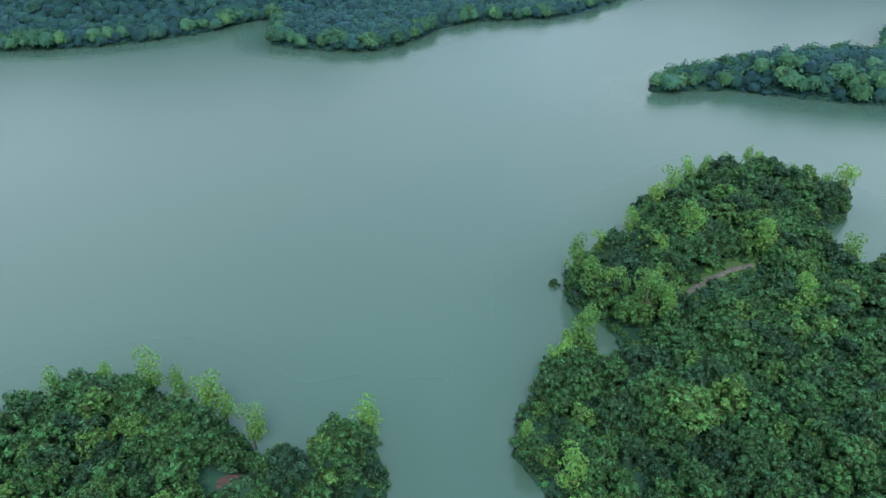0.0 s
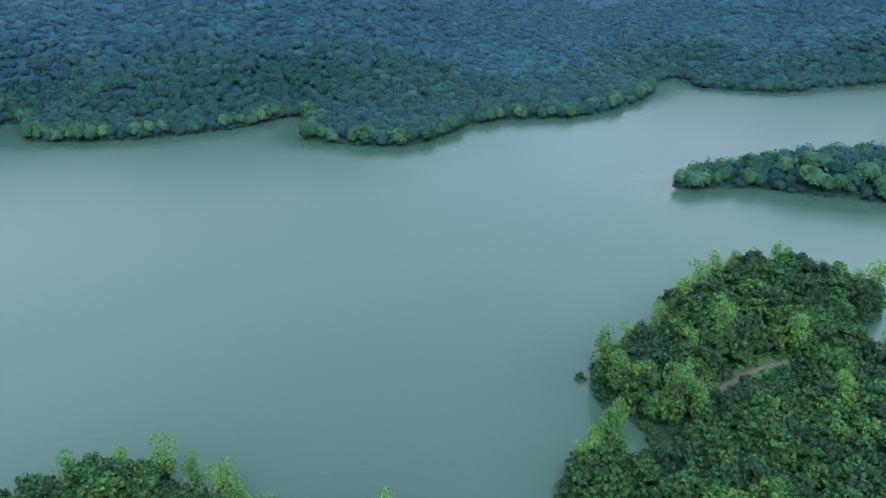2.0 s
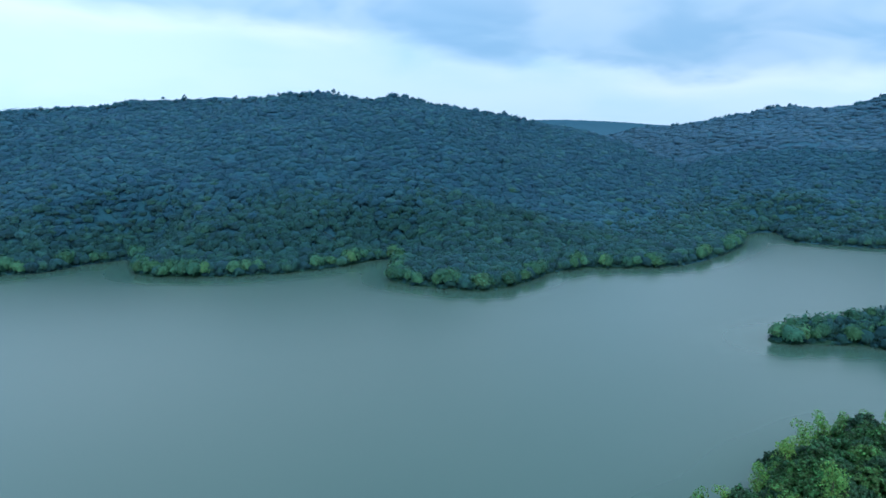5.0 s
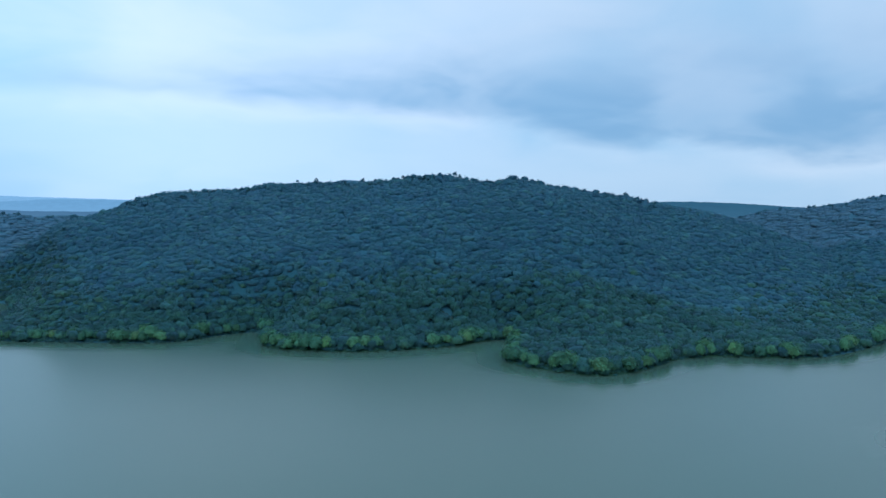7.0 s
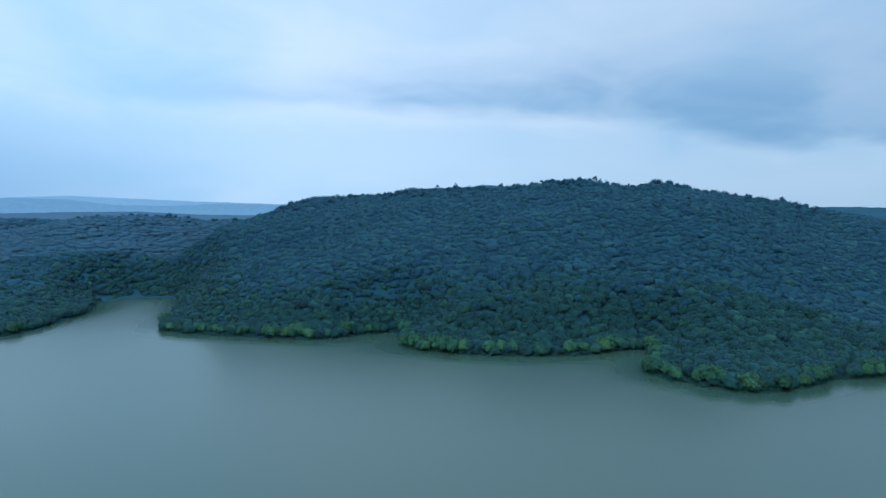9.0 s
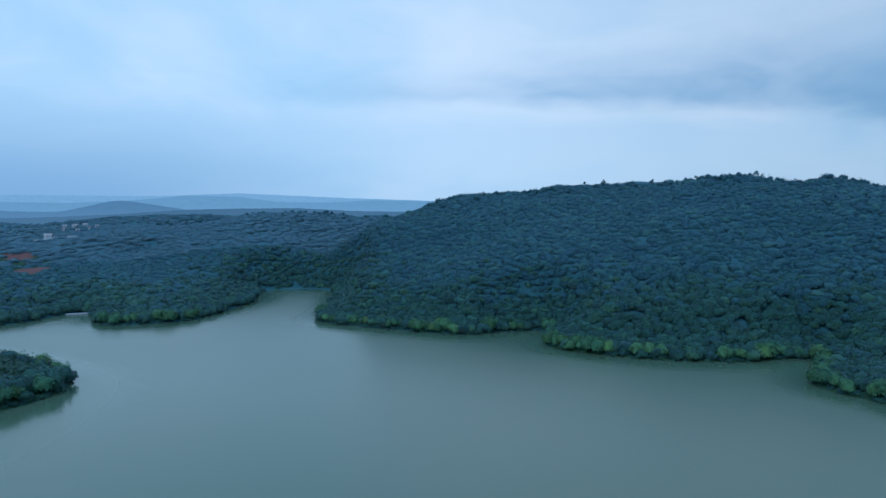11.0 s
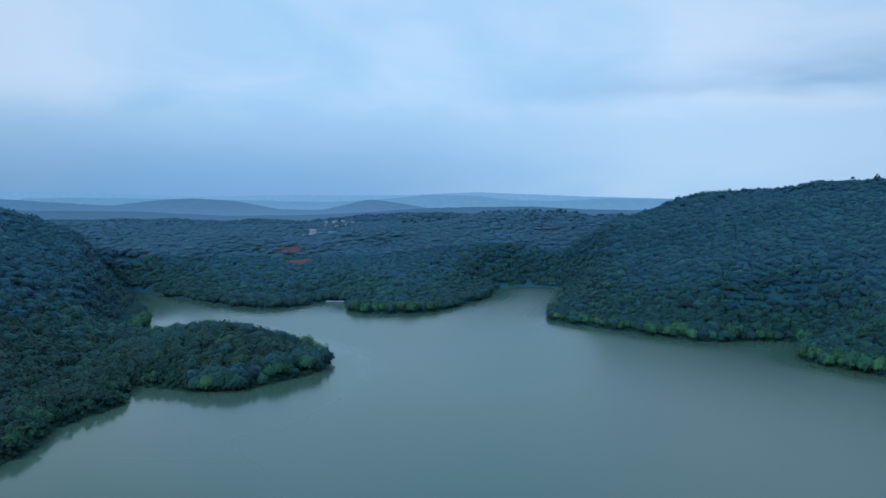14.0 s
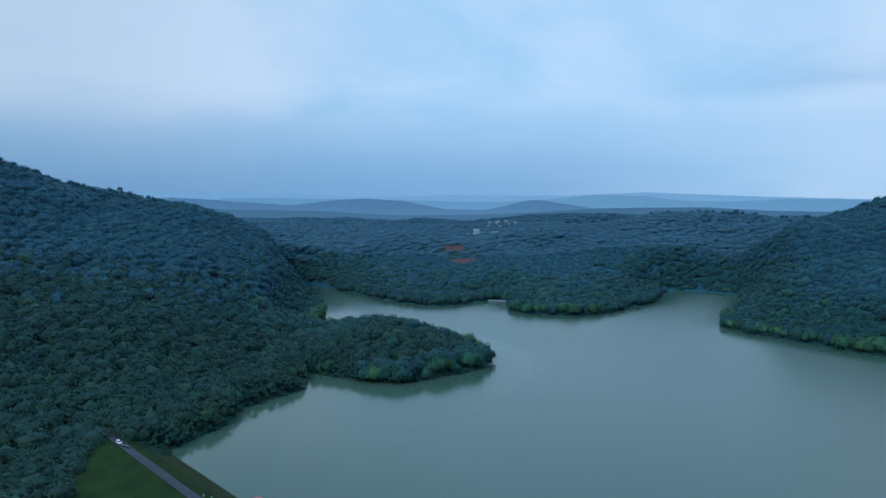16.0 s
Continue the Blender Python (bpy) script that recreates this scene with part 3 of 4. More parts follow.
def near_round():
    """A tree hung with creepers: many small leafy cushions over a dome."""
    n = int(rng.integers(26, 33))
    lob = [(0, 0, 0.46, 0.29)]
    for k in range(n):
        a, q = 2.4 * k + rng.uniform(-0.5, 0.5), math.sqrt((k + 0.5) / n) * rng.uniform(0.85, 1.12)
        lob.append((0.43 * q * math.cos(a), 0.43 * q * math.sin(a), 0.80 - 0.52 * q * q + rng.uniform(-0.12, 0.12), rng.uniform(0.07, 0.14)))
    return crown(lob, [int(7 + 950 * l[3] ** 2) if k else 10 for k, l in enumerate(lob)], 0.078, core=0.70, ragged=0.75, fine=True, dome=CAP, lumpy=0.25)


def near_tall():
    lob = lobes_tall(11)
    return crown(lob, [int(40 + 1900 * l[3] ** 2) for l in lob], 0.042, core=0.30, ragged=0.9, fine=True)


def shrub():
    lob = lobes_round(2, 0.28, 0.2, 0.5, 0.36)
    return crown(lob, [26, 14], 0.20, core=0.8, fine=True, dome=CAP)


def dome_lobes(n, spread, lo, hi, big):
    """Small lobes laid over a dome, lower towards its rim."""
    lob = []
    for k in range(n):
        a, q = 2.4 * k + rng.uniform(-0.5, 0.5), math.sqrt((k + 0.5) / n) * rng.uniform(0.8, 1.1)
        lob.append((spread * q * math.cos(a), spread * q * math.sin(a), hi - (hi - lo) * q * q + rng.uniform(-0.09, 0.09), big * rng.uniform(0.75, 1.2)))
    return lob


def billow(dome, lobes, wide, deep, sprays, size, heart=0.9):
    """One crown with a billowing skin: a dome pushed out into round lobes, with leaf sprays over it."""
    dv, df = dome
    way = rng.normal(size=(lobes, 3))
    way[:, 2] = np.abs(way[:, 2]) * 0.9 + 0.1
    way /= np.linalg.norm(way, axis=1)[:, None]
    big = rng.uniform(0.7, 1.15, lobes)

    def skin(d):
        near = np.clip(d @ way.T, -1, 1)
        return 0.70 + 0.40 * (big * np.exp(-(np.arccos(near) / 0.52) ** 2)).max(1)

    unit = dv / np.linalg.norm(dv, axis=1)[:, None]
    body = unit * (skin(unit) * rng.uniform(heart - 0.12, heart + 0.1, len(unit)))[:, None] * (wide, wide, deep) + (0, 0, 0.42)
    d = rng.normal(size=(sprays, 3))
    d[:, 2] = np.abs(d[:, 2]) - 0.15
    d /= np.linalg.norm(d, axis=1)[:, None]
    at = d * (skin(d) * rng.uniform(0.88, 1.08, sprays))[:, None] * (wide, wide, deep) + (0, 0, 0.42)
    face = d + (0, 0, 0.3) + rng.normal(size=(sprays, 3)) * 0.28
    face /= np.linalg.norm(face, axis=1)[:, None]
    along = np.cross(face, rng.normal(size=(sprays, 3)))
    along /= np.linalg.norm(along, axis=1)[:, None] + 1e-9
    side = np.cross(face, along)
    s = size * rng.uniform(0.6, 1.3, (sprays, 1))
    leaf = np.stack([at - along * s * 0.5 + side * s * 0.4, at - along * s * 0.4 - side * s * 0.45, at + along * s * 0.7], 1).reshape(-1, 3)
    return np.concatenate([body, leaf]), np.concatenate([df, len(body) + np.arange(3 * sprays).reshape(-1, 3)])


DOME, HEART = upper_dome(2, -0.25), upper_dome(1, -0.3)


def mid_round():
    return billow(DOME, int(rng.integers(7, 12)), 0.58, 0.50, 120, 0.110, 0.84)


def valley_round():
    return billow(HEART, int(rng.integers(6, 10)), 0.60, 0.50, 84, 0.125, 0.86)


def far_round():
    return billow(HEART, int(rng.integers(4, 8)), 0.66, 0.50, 44, 0.15, 0.86)


def farthest_round():
    return billow(HEART, int(rng.integers(3, 6)), 0.78, 0.44, 18, 0.19, 0.92)


def close_round():
    lob = dome_lobes(int(rng.integers(9, 12)), 0.40, 0.28, 0.82, 0.18)
    return crown(lob, [19] * len(lob), 0.094, core=0.84, ragged=0.5, fine=True, dome=TIP, deep=1.0, lumpy=0.3)


CLOSE = [close_round() for _ in range(10)]
NEAR = [near_round() for _ in range(10)]
TALL = [near_tall() for _ in range(4)]
SHRUB = [shrub() for _ in range(5)]
MID = [mid_round() for _ in range(14)]
FAR = [far_round() for _ in range(24)]
FARTHEST = [farthest_round() for _ in range(24)]
VALLEY = [valley_round() for _ in range(16)]


def scatter(r0, r1, az0, az1, spacing, seed):
    """Jittered places on land in a sector round the origin."""
    g = np.random.default_rng(seed)
    n = int(r1 / spacing) + 1
    gx, gy = np.meshgrid(np.arange(-n, n + 1), np.arange(-n, n + 1))
    x = (gx.ravel() + g.uniform(-0.48, 0.48, gx.size)) * spacing
    y = (gy.ravel() + g.uniform(-0.48, 0.48, gx.size)) * spacing
    r, az = np.hypot(x, y), np.degrees(np.arctan2(-x, y))
    ok = (r >= r0) & (r < r1) & (az > az0) & (az < az1)
    return x[ok], y[ok]


FOOTPATH = [(62, 168.5), (64.4, 170.7), (67, 173.4), (69.6, 175.6), (74.5, 178.6), (79, 181.5), (86.7, 185)]
GRASSY = [(80, 186, 3.6), (86, 188.5, 3.0), (74, 182, 2.2)]


def near_line(x, y, line, width):
    d = np.full(len(x), 1e9)
    for (ax, ay), (bx, by) in zip(line[:-1], line[1:]):
        lx, ly = bx - ax, by - ay
        s = np.clip(((x - ax) * lx + (y - ay) * ly) / (lx * lx + ly * ly), 0, 1)
        d = np.minimum(d, np.hypot(x - ax - s * lx, y - ay - s * ly))
    return d < width


HOUSES = [(-1178, 357, 11, 7, 3.8, 0), (-1285, 415, 7, 5, 3.0, 2), (-1256, 403, 6, 5, 2.8, 1), (-1274, 426, 7, 5, 3.4, 0), (-1240, 420, 6, 4, 2.8, 2), (-1275, 444, 8, 5, 3.4, 0),
          (-1250, 442, 6, 4, 2.8, 1), (-1292, 436, 7, 5, 3.2, 2), (-1262, 458, 6, 5, 3.0, 2)]
VILLAGE_WALL = [(-1169, 331), (-1165, 345), (-1160, 358), (-1156, 374), (-1151, 390)]
CLEARINGS = [(-42.8, 93.5, 4.4), (-45.0, 91.0, 3.6), (-40.4, 90.5, 4.0), (-204, 541, 7.0)]


def open_ground(x, y):
    """Where no tree stands: the dam, tracks, bare soil, and lanes cleared towards the camera."""
    u, v = dam_uv(x, y)
    dam = (u > -4) & (u < DAM_LENGTH) & (v > -4 - 0.57 * np.clip(u - 12, 0, 60)) & (v < 4 + 18 * ease(u, 16, 30))
    bare = near_line(x, y, [(px - 0.3, py + 0.6) for px, py in FOOTPATH], 2.9)
    for cx, cy, rad in GRASSY:
        bare |= np.hypot(x - cx, y - cy) < rad
    for cx, cy, rad in CLEARINGS:
        bare |= np.hypot(x - cx, y - cy) < rad
    for hx, hy, *_ in HOUSES:
        # the yard, and a lane cleared towards the camera so the house shows
        bare |= np.hypot(x - hx, y - hy) < 5
        bare |= near_line(x, y, [(hx, hy), (hx * 0.985, hy * 0.985)], 3.5)
    # wall and bridge: growth on the camera's side is cleared to show them
    bare |= near_line(x, y, VILLAGE_WALL, 5.0) | near_line(x, y, [(wx * 0.98, wy * 0.98) for wx, wy in VILLAGE_WALL], 14.0)
    bare |= near_line(x, y, [(-752, 240), (-740, 262)], 5.0) | near_line(x, y, [(-737, 235), (-722, 256)], 7.0)
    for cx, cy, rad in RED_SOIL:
        # a lane cleared towards the camera so the soil shows
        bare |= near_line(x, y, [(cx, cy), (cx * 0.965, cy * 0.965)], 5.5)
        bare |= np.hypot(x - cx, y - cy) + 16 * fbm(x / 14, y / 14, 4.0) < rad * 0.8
    return dam | bare


def past_crest(x, y):
    """Slopes that face away behind the ranges."""
    r, az = np.hypot(x, y), np.degrees(np.arctan2(-x, y))
    hide = np.zeros(len(x), bool)
    for tb, lo, hi in ((MAIN_HILL, 2, 48), (SADDLE_HILL, -60, 2), (WEST_PLATEAU, 47, 60), (BACK_PLATEAU, 60, 97), (SOUTH_HILL, 97, 150)):
        t = np.array(sorted(tb))
        hide |= (az >= lo) & (az < hi) & (r > np.interp(az, t[:, 0], t[:, 2]) + 30)
    return hide


LOW_ZONES = [(36, 142, 7.5), (40, 145, 6.5), (45, 147, 5.0), (34, 137, 5.0)]


def low_growth(x, y):
    """Height factor of the growth: low scrub before the footpath and round the little inlet."""
    f = np.ones(len(x))
    for cx, cy, rad in LOW_ZONES:
        f = np.minimum(f, 0.24 + 0.76 * ease(np.hypot(x - cx, y - cy), rad * 0.6, rad * 1.3))
    south = [(px + 1.5, py - 5.5) for px, py in FOOTPATH]
    return np.where(near_line(x, y, south, 5.5), np.minimum(f, 0.40), f)


def plant(x, y, templates, h_lo, h_hi, wide, seed, sink=0.0, scrub=False):
    """Joins one crown a place into arrays: verts, triangles, tints."""
    g = np.random.default_rng(seed)
    z = height(x, y)
    n = len(x)
    tall = g.uniform(h_lo, h_hi, n) * (1 + 0.5 * fbm(x / 30, y / 30, 5.0))
    tall = tall if scrub else tall * low_growth(x, y)
    w = tall * wide * g.uniform(0.78, 1.28, n)
    turn = g.uniform(0, 2 * math.pi, n)
    tint = np.clip(0.5 + 0.55 * fbm(x / 35, y / 35, 8.0) + g.normal(0, 0.27, n), 0.0, 0.999)
    kind = g.integers(0, len(templates), n)
    vs, fs, ts, count = [], [], [], 0
    for k, (tv, tf) in enumerate(templates):
        m = np.where(kind == k)[0]
        if not len(m):
            continue
        c, s = np.cos(turn[m])[:, None], np.sin(turn[m])[:, None]
        vx = (tv[:, 0] * c - tv[:, 1] * s) * w[m][:, None] + x[m][:, None]
        vy = (tv[:, 0] * s + tv[:, 1] * c) * w[m][:, None] + y[m][:, None]
        vz = (tv[:, 2] - sink) * tall[m][:, None] + z[m][:, None]
        vs.append(np.stack([vx, vy, vz], -1).reshape(-1, 3))
        fs.append((tf[None] + (np.arange(len(m)) * len(tv))[:, None, None] + count).reshape(-1, 3))
        ts.append(np.repeat(tint[m], len(tv)))
        count += len(tv) * len(m)
    return np.concatenate(vs), np.concatenate(fs), np.concatenate(ts)


def woods(name, label, x, y, templates, h_lo, h_hi, wide, mat, seed, sink=0.0, scrub=False):
    v, f, t = plant(x, y, templates, h_lo, h_hi, wide, seed, sink, scrub)
    me = fast_mesh(name, v, f, mat, t)
    me.polygons.foreach_set("use_smooth", [True] * len(me.polygons))
    return tagged(new(name, me), label, "trees", kind="stuff")


def trees_on_land(r0, r1, az0, az1, spacing, seed, lo=1.0, hi=1e9, clear=True):
    x, y = scatter(r0, r1, az0, az1, spacing, seed)
    sd = inland(x, y)
    bare = open_ground(x, y) if clear else near_line(x, y, FOOTPATH, 1.7) | near_line(x, y, [(-45.5, 90.8), (-40, 96.6)], 2.2) | (np.hypot(x - 80, y - 186) < 3.0)
    ok = (sd > lo) & (sd < hi) & ~bare & ~past_crest(x, y)
    return x[ok], y[ok]


# --- the two wooded points close by
nx, ny = trees_on_land(60, 285, -44, 50, 4.8, 21, 2.4)
order = np.argsort(np.hypot(nx, ny))
nx, ny = nx[order], ny[order]
SINGLE = 300
woods("woodland", "dense tangled green trees and vines on the wooded point", nx[SINGLE:], ny[SINGLE:], NEAR, 5.0, 12.0, 1.02, LEAF, 31, 0.14)
kx, ky = trees_on_land(60, 285, -44, 50, 2.3, 28, -0.3, 3.5, clear=False)
woods("bank_scrub", "low leafy bushes along the edge of the water", kx, ky, SHRUB, 1.3, 3.0, 1.3, LEAF, 44, 0.2, True)
ux, uy = trees_on_land(60, 285, -44, 50, 3.5, 22, 0.2, clear=False)
woods("undergrowth", "low leafy green scrub and creepers under the trees", ux, uy, SHRUB, 1.6, 3.4, 1.6, LEAF, 32, 0.2, True)


def tree_trunk(tall):
    b = bmesh.new()
    rings = []
    for k in range(5):
        s = k / 4
        rad = 0.17 * (1 - 0.6 * s) * tall / 8
        ox, oy = 0.10 * math.sin(3 * s) * tall / 8, 0.08 * math.cos(4 * s) * tall / 8
        rings.append([b.verts.new((ox + rad * math.cos(a), oy + rad * math.sin(a), s * tall * 0.72 - 0.4)) for a in np.linspace(0, 2 * math.pi, 7)[:-1]])
    for lo, hi in zip(rings[:-1], rings[1:]):
        for k in range(6):
            b.faces.new((lo[k], lo[(k + 1) % 6], hi[(k + 1) % 6], hi[k]))
    # three limbs into the crown
    for a in (0.4, 2.5, 4.6):
        foot, tip = Vector((0, 0, tall * 0.34)), Vector((math.cos(a) * tall * 0.25, math.sin(a) * tall * 0.25, tall * 0.62))
        ring = []
        for p, rad in ((foot, 0.07), (tip, 0.03)):
            ring.append([b.verts.new(p + Vector((math.cos(q) * rad, math.sin(q) * rad, 0)) * tall / 8) for q in (0, 2.09, 4.19)])
        for k in range(3):
            b.faces.new((ring[0][k], ring[0][(k + 1) % 3], ring[1][(k + 1) % 3], ring[1][k]))
    return b


def tree_master(template, tall, wide, mat, label, category="tree"):
    root = new("tree")
    tagged(root, label, category)
    part("trunk", tree_trunk(tall), BARK, root)
    tv, tf = template
    crown_ob = new("crown", fast_mesh("crown", tv * (tall * wide, tall * wide, tall), tf, mat, np.full(len(tv), rng.uniform(0, 1))))
    crown_ob.parent = root
    return root


MASTERS = [tree_master(tp, 7.0, 1.0, LEAF, "bushy green broadleaf tree in dense lakeside woods") for tp in NEAR]
g = np.random.default_rng(41)
nz = height(nx[:SINGLE], ny[:SINGLE])
for k in range(SINGLE):
    size = g.uniform(0.7, 1.4)
    m = pose(nx[k], ny[k], nz[k] - 0.6, 0, 0, g.uniform(0, 360)) @ Matrix.Diagonal((size, size, size, 1))
    if k < len(MASTERS):
        MASTERS[k].matrix_world = m
        tagged(MASTERS[k], group="trees of the near woods")
    else:
        ob = copy_thing(MASTERS[k % len(MASTERS)], m)
        ob.matrix_basis = m

# --- taller pale trees along the waterline
WEST_POINT_TREES = [(-101, 119, 7), (-93.4, 119.5, 11), (-85.8, 126.6, 9), (-73.7, 126, 12), (-65.8, 124, 10), (-58.1, 120, 12), (-53.9, 118, 8), (-45.6, 111, 11), (-27.6, 109.5, 6), (-21.3, 111.6, 12)]
INLET_TREES = [(35, 168, 13), (48, 158, 15), (54, 155, 12), (24, 136, 10), (30, 147, 13), (53, 131, 8), (59, 122, 9), (21, 99, 12), (91, 160, 12), (41, 167, 11),
          (50, 161, 12), (21, 135, 9), (44, 166, 9), (52, 168, 9), (13, 112, 8), (22, 92, 8), (26, 143, 8)]
EAST_POINT_TREES = [(134, 234, 15), (110, 261, 11), (81, 245, 13), (91, 256, 10), (74, 239, 12), (64, 219, 13), (69, 193, 14), (90, 189, 13), (58, 186, 9), (33, 179, 14),
          (117, 190, 12), (54, 209, 10), (41, 194, 9), (66, 226, 9), (130, 238, 10), (112, 256, 10), (100, 257, 9), (122, 250, 9), (60, 214, 8)]
TALL_PLACES = WEST_POINT_TREES + INLET_TREES + EAST_POINT_TREES
TALLS = [tree_master(tp, 10.0, 0.80, LEAF_SHORE, "slender pale yellow-green tree at the waterline") for tp in TALL]
tp_x, tp_y = np.array([p[0] for p in TALL_PLACES], float), np.array([p[1] for p in TALL_PLACES], float)
tp_z = np.maximum(height(tp_x, tp_y), 0.0)
for k, (px, py, tall) in enumerate(TALL_PLACES):
    s = 1.12 * tall / 10
    m = pose(px, py, tp_z[k] - 0.1, 0, 0, g.uniform(0, 360)) @ Matrix.Diagonal((s, s, s, 1))
    if k < len(TALLS):
        TALLS[k].matrix_world = m
        tagged(TALLS[k], group="pale trees on the shore")
    else:
        copy_thing(TALLS[k % len(TALLS)], m).matrix_basis = m

# --- woods across the water, and the hills
def with_steep(x, y, seed):
    """More trees where the slope is steep, so that it stays covered."""
    g = np.random.default_rng(seed)
    z0, zx, zy = height(x, y), height(x + 4, y), height(x, y + 4)
    steep = np.hypot(zx - z0, zy - z0) / 4
    more = np.concatenate([np.where(steep > 0.30)[0], np.where(steep > 0.52)[0]])
    jx, jy = g.uniform(-4, 4, len(more)), g.uniform(-4, 4, len(more))
    return np.r_[x, x[more] + jx], np.r_[y, y[more] + jy]


sx, sy = trees_on_land(285, 900, -44, 122, 5.4, 23, 0.5, 15)
pick = np.random.default_rng(8).uniform(size=len(sx))
front = (inland(sx, sy) < 7.5) & (np.hypot(sx, sy) < 720) & (pick < 0.40 + 0.3 * ease(fbm(sx / 18, sy / 18, 14.0), -0.1, 0.25))
isle = (sx > 80) & (sy < 440) & (pick < 0.5)
islet = (sx < -412) & (sx > -480) & (sy > 40) & (sy < 160)
pale_row = (front & (~islet | (pick < 0.2))) | isle
valley = (np.degrees(np.arctan2(-sx, sy)) > 70) & (np.hypot(sx, sy) < 490) & (~pale_row | (pick < 0.42)) & ~((sx < -412) & (sy > 55))
woods("valley_shore_trees", "dark green trees overhanging the water beside the dam", sx[valley], sy[valley], CLOSE, 8.5, 14.0, 0.85, LEAF_DAM, 42, 0.24)
pale_row, sx, sy = pale_row[~valley], sx[~valley], sy[~valley]
woods("pale_trees", "pale yellow-green trees along the darker shore woods", sx[pale_row], sy[pale_row], MID, 10.5, 16.0, 0.78, LEAF_SHORE_FAR, 39, 0.16)
sx, sy, pick = sx[~pale_row], sy[~pale_row], pick[~valley][~pale_row]
islet = (sx < -412) & (sx > -480) & (sy > 40) & (sy < 160)
woods("islet_trees", "tall rounded green trees crowding the small wooded island", sx[islet & (pick < 0.72)], sy[islet & (pick < 0.72)], MID, 9.0, 17.0, 0.88, LEAF_BAY, 49, 0.22)
sx, sy = sx[~islet], sy[~islet]
woods("shore_trees", "rounded pale green trees overhanging the far waterline", sx, sy, MID, 8.0, 13.5, 0.8, LEAF_BAY, 33, 0.22)
qx, qy = trees_on_land(200, 380, 85, 125, 2.6, 45, 0.0, clear=False)
qu, qv = dam_uv(qx, qy)
edge = (qu > 4) & (qu < 44) & (qv > 7.5) & (qv < 30)
woods("dam_bank_scrub", "low dark scrub on the bank where the dam meets the shore", qx[edge], qy[edge], SHRUB, 1.2, 2.6, 1.3, LEAF_DAM, 46, 0.2, True)
bx, by = trees_on_land(285, 760, -44, 122, 3.3, 27, -0.4, 7)
woods("shore_scrub", "low green scrub hanging over the far waterline", bx, by, SHRUB, 2.2, 4.6, 1.3, LEAF_BAY, 38, 0.2, True)
mx, my = with_steep(*trees_on_land(285, 640, -36, 112, 6.6, 24, 13), 51)
mix_rng = np.random.default_rng(3)
# further and higher trees take the leaves with more painted haze
high = height(mx, my) + 9 * mix_rng.normal(size=len(mx)) + 34 * fbm(mx / 60, my / 60, 6.0) > 38
valley = (np.degrees(np.arctan2(-mx, my)) + 3 * mix_rng.normal(size=len(mx)) > 70) & (np.hypot(mx, my) + 35 * mix_rng.normal(size=len(mx)) < 560)
misty = (np.degrees(np.arctan2(-mx, my)) + 3 * mix_rng.normal(size=len(mx)) > 82) & (np.hypot(mx, my) + 35 * mix_rng.normal(size=len(mx)) > 590)
high &= ~misty & ~valley
low_trees = ~high & ~misty & ~valley
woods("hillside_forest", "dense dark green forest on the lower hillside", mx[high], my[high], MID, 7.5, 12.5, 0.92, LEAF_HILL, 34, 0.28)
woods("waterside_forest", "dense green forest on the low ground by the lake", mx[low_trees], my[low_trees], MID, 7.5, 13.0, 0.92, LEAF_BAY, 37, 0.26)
woods("valley_forest", "dense dark forest on the low ground beside the dam", mx[valley], my[valley], VALLEY, 7.5, 13.5, 0.95, LEAF_DAM, 40, 0.30)
fx, fy = with_steep(*trees_on_land(640, 1000, -36, 112, 7.3, 25, 6.0), 52)
south = (np.degrees(np.arctan2(-fx, fy)) + 4 * mix_rng.normal(size=len(fx)) > 80) | (np.hypot(fx, fy) + 40 * mix_rng.normal(size=len(fx)) > np.where(fx < -560, 860, 980))
shoreward = inland(fx, fy) + 40 * mix_rng.normal(size=len(fx)) < 95 - 1.6 * height(fx, fy)
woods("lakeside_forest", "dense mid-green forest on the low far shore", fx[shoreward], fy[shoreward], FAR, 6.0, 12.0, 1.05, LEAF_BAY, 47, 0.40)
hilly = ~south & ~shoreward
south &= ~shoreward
woods("hill_forest", "dense dark green forest on the rounded hill, blue with painted haze", fx[hilly], fy[hilly], FAR, 5.8, 12.0, 1.08, LEAF_HILL, 35, 0.53)
woods("south_forest", "dense green forest with painted haze on the slope beyond the dam", np.r_[fx[south], mx[misty]], np.r_[fy[south], my[misty]], FAR, 6.0, 12.0, 1.08, LEAF_HILL, 43, 0.53)
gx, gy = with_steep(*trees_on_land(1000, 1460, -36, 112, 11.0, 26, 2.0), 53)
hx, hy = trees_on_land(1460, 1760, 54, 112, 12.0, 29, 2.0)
woods("distant_forest", "dark green forest on the distant slopes, paled by painted haze", np.r_[gx, hx], np.r_[gy, hy], FARTHEST, 7.5, 14.0, 1.2, LEAF_DISTANT, 36, 0.52)


def ridge_places(seed):
    """Uneven places along the crests of the ranges."""
    g = np.random.default_rng(seed)
    out = []
    for tb, lo, hi, n in ((MAIN_HILL, 4, 47, 210), (SADDLE_HILL, -34, 0, 130), (WEST_PLATEAU, 47, 66, 70), (SOUTH_HILL, 96, 112, 70)):
        t = np.array(sorted(tb))
        az = g.uniform(lo, hi, n)
        r = np.interp(az, t[:, 0], t[:, 2]) + g.normal(0, 16, n)
        out.append(np.stack([-np.sin(np.radians(az)) * r, np.cos(np.radians(az)) * r], -1))
    return np.concatenate(out).T


zx, zy = ridge_places(54)
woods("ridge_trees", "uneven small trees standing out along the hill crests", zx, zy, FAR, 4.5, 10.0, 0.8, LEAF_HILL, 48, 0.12)


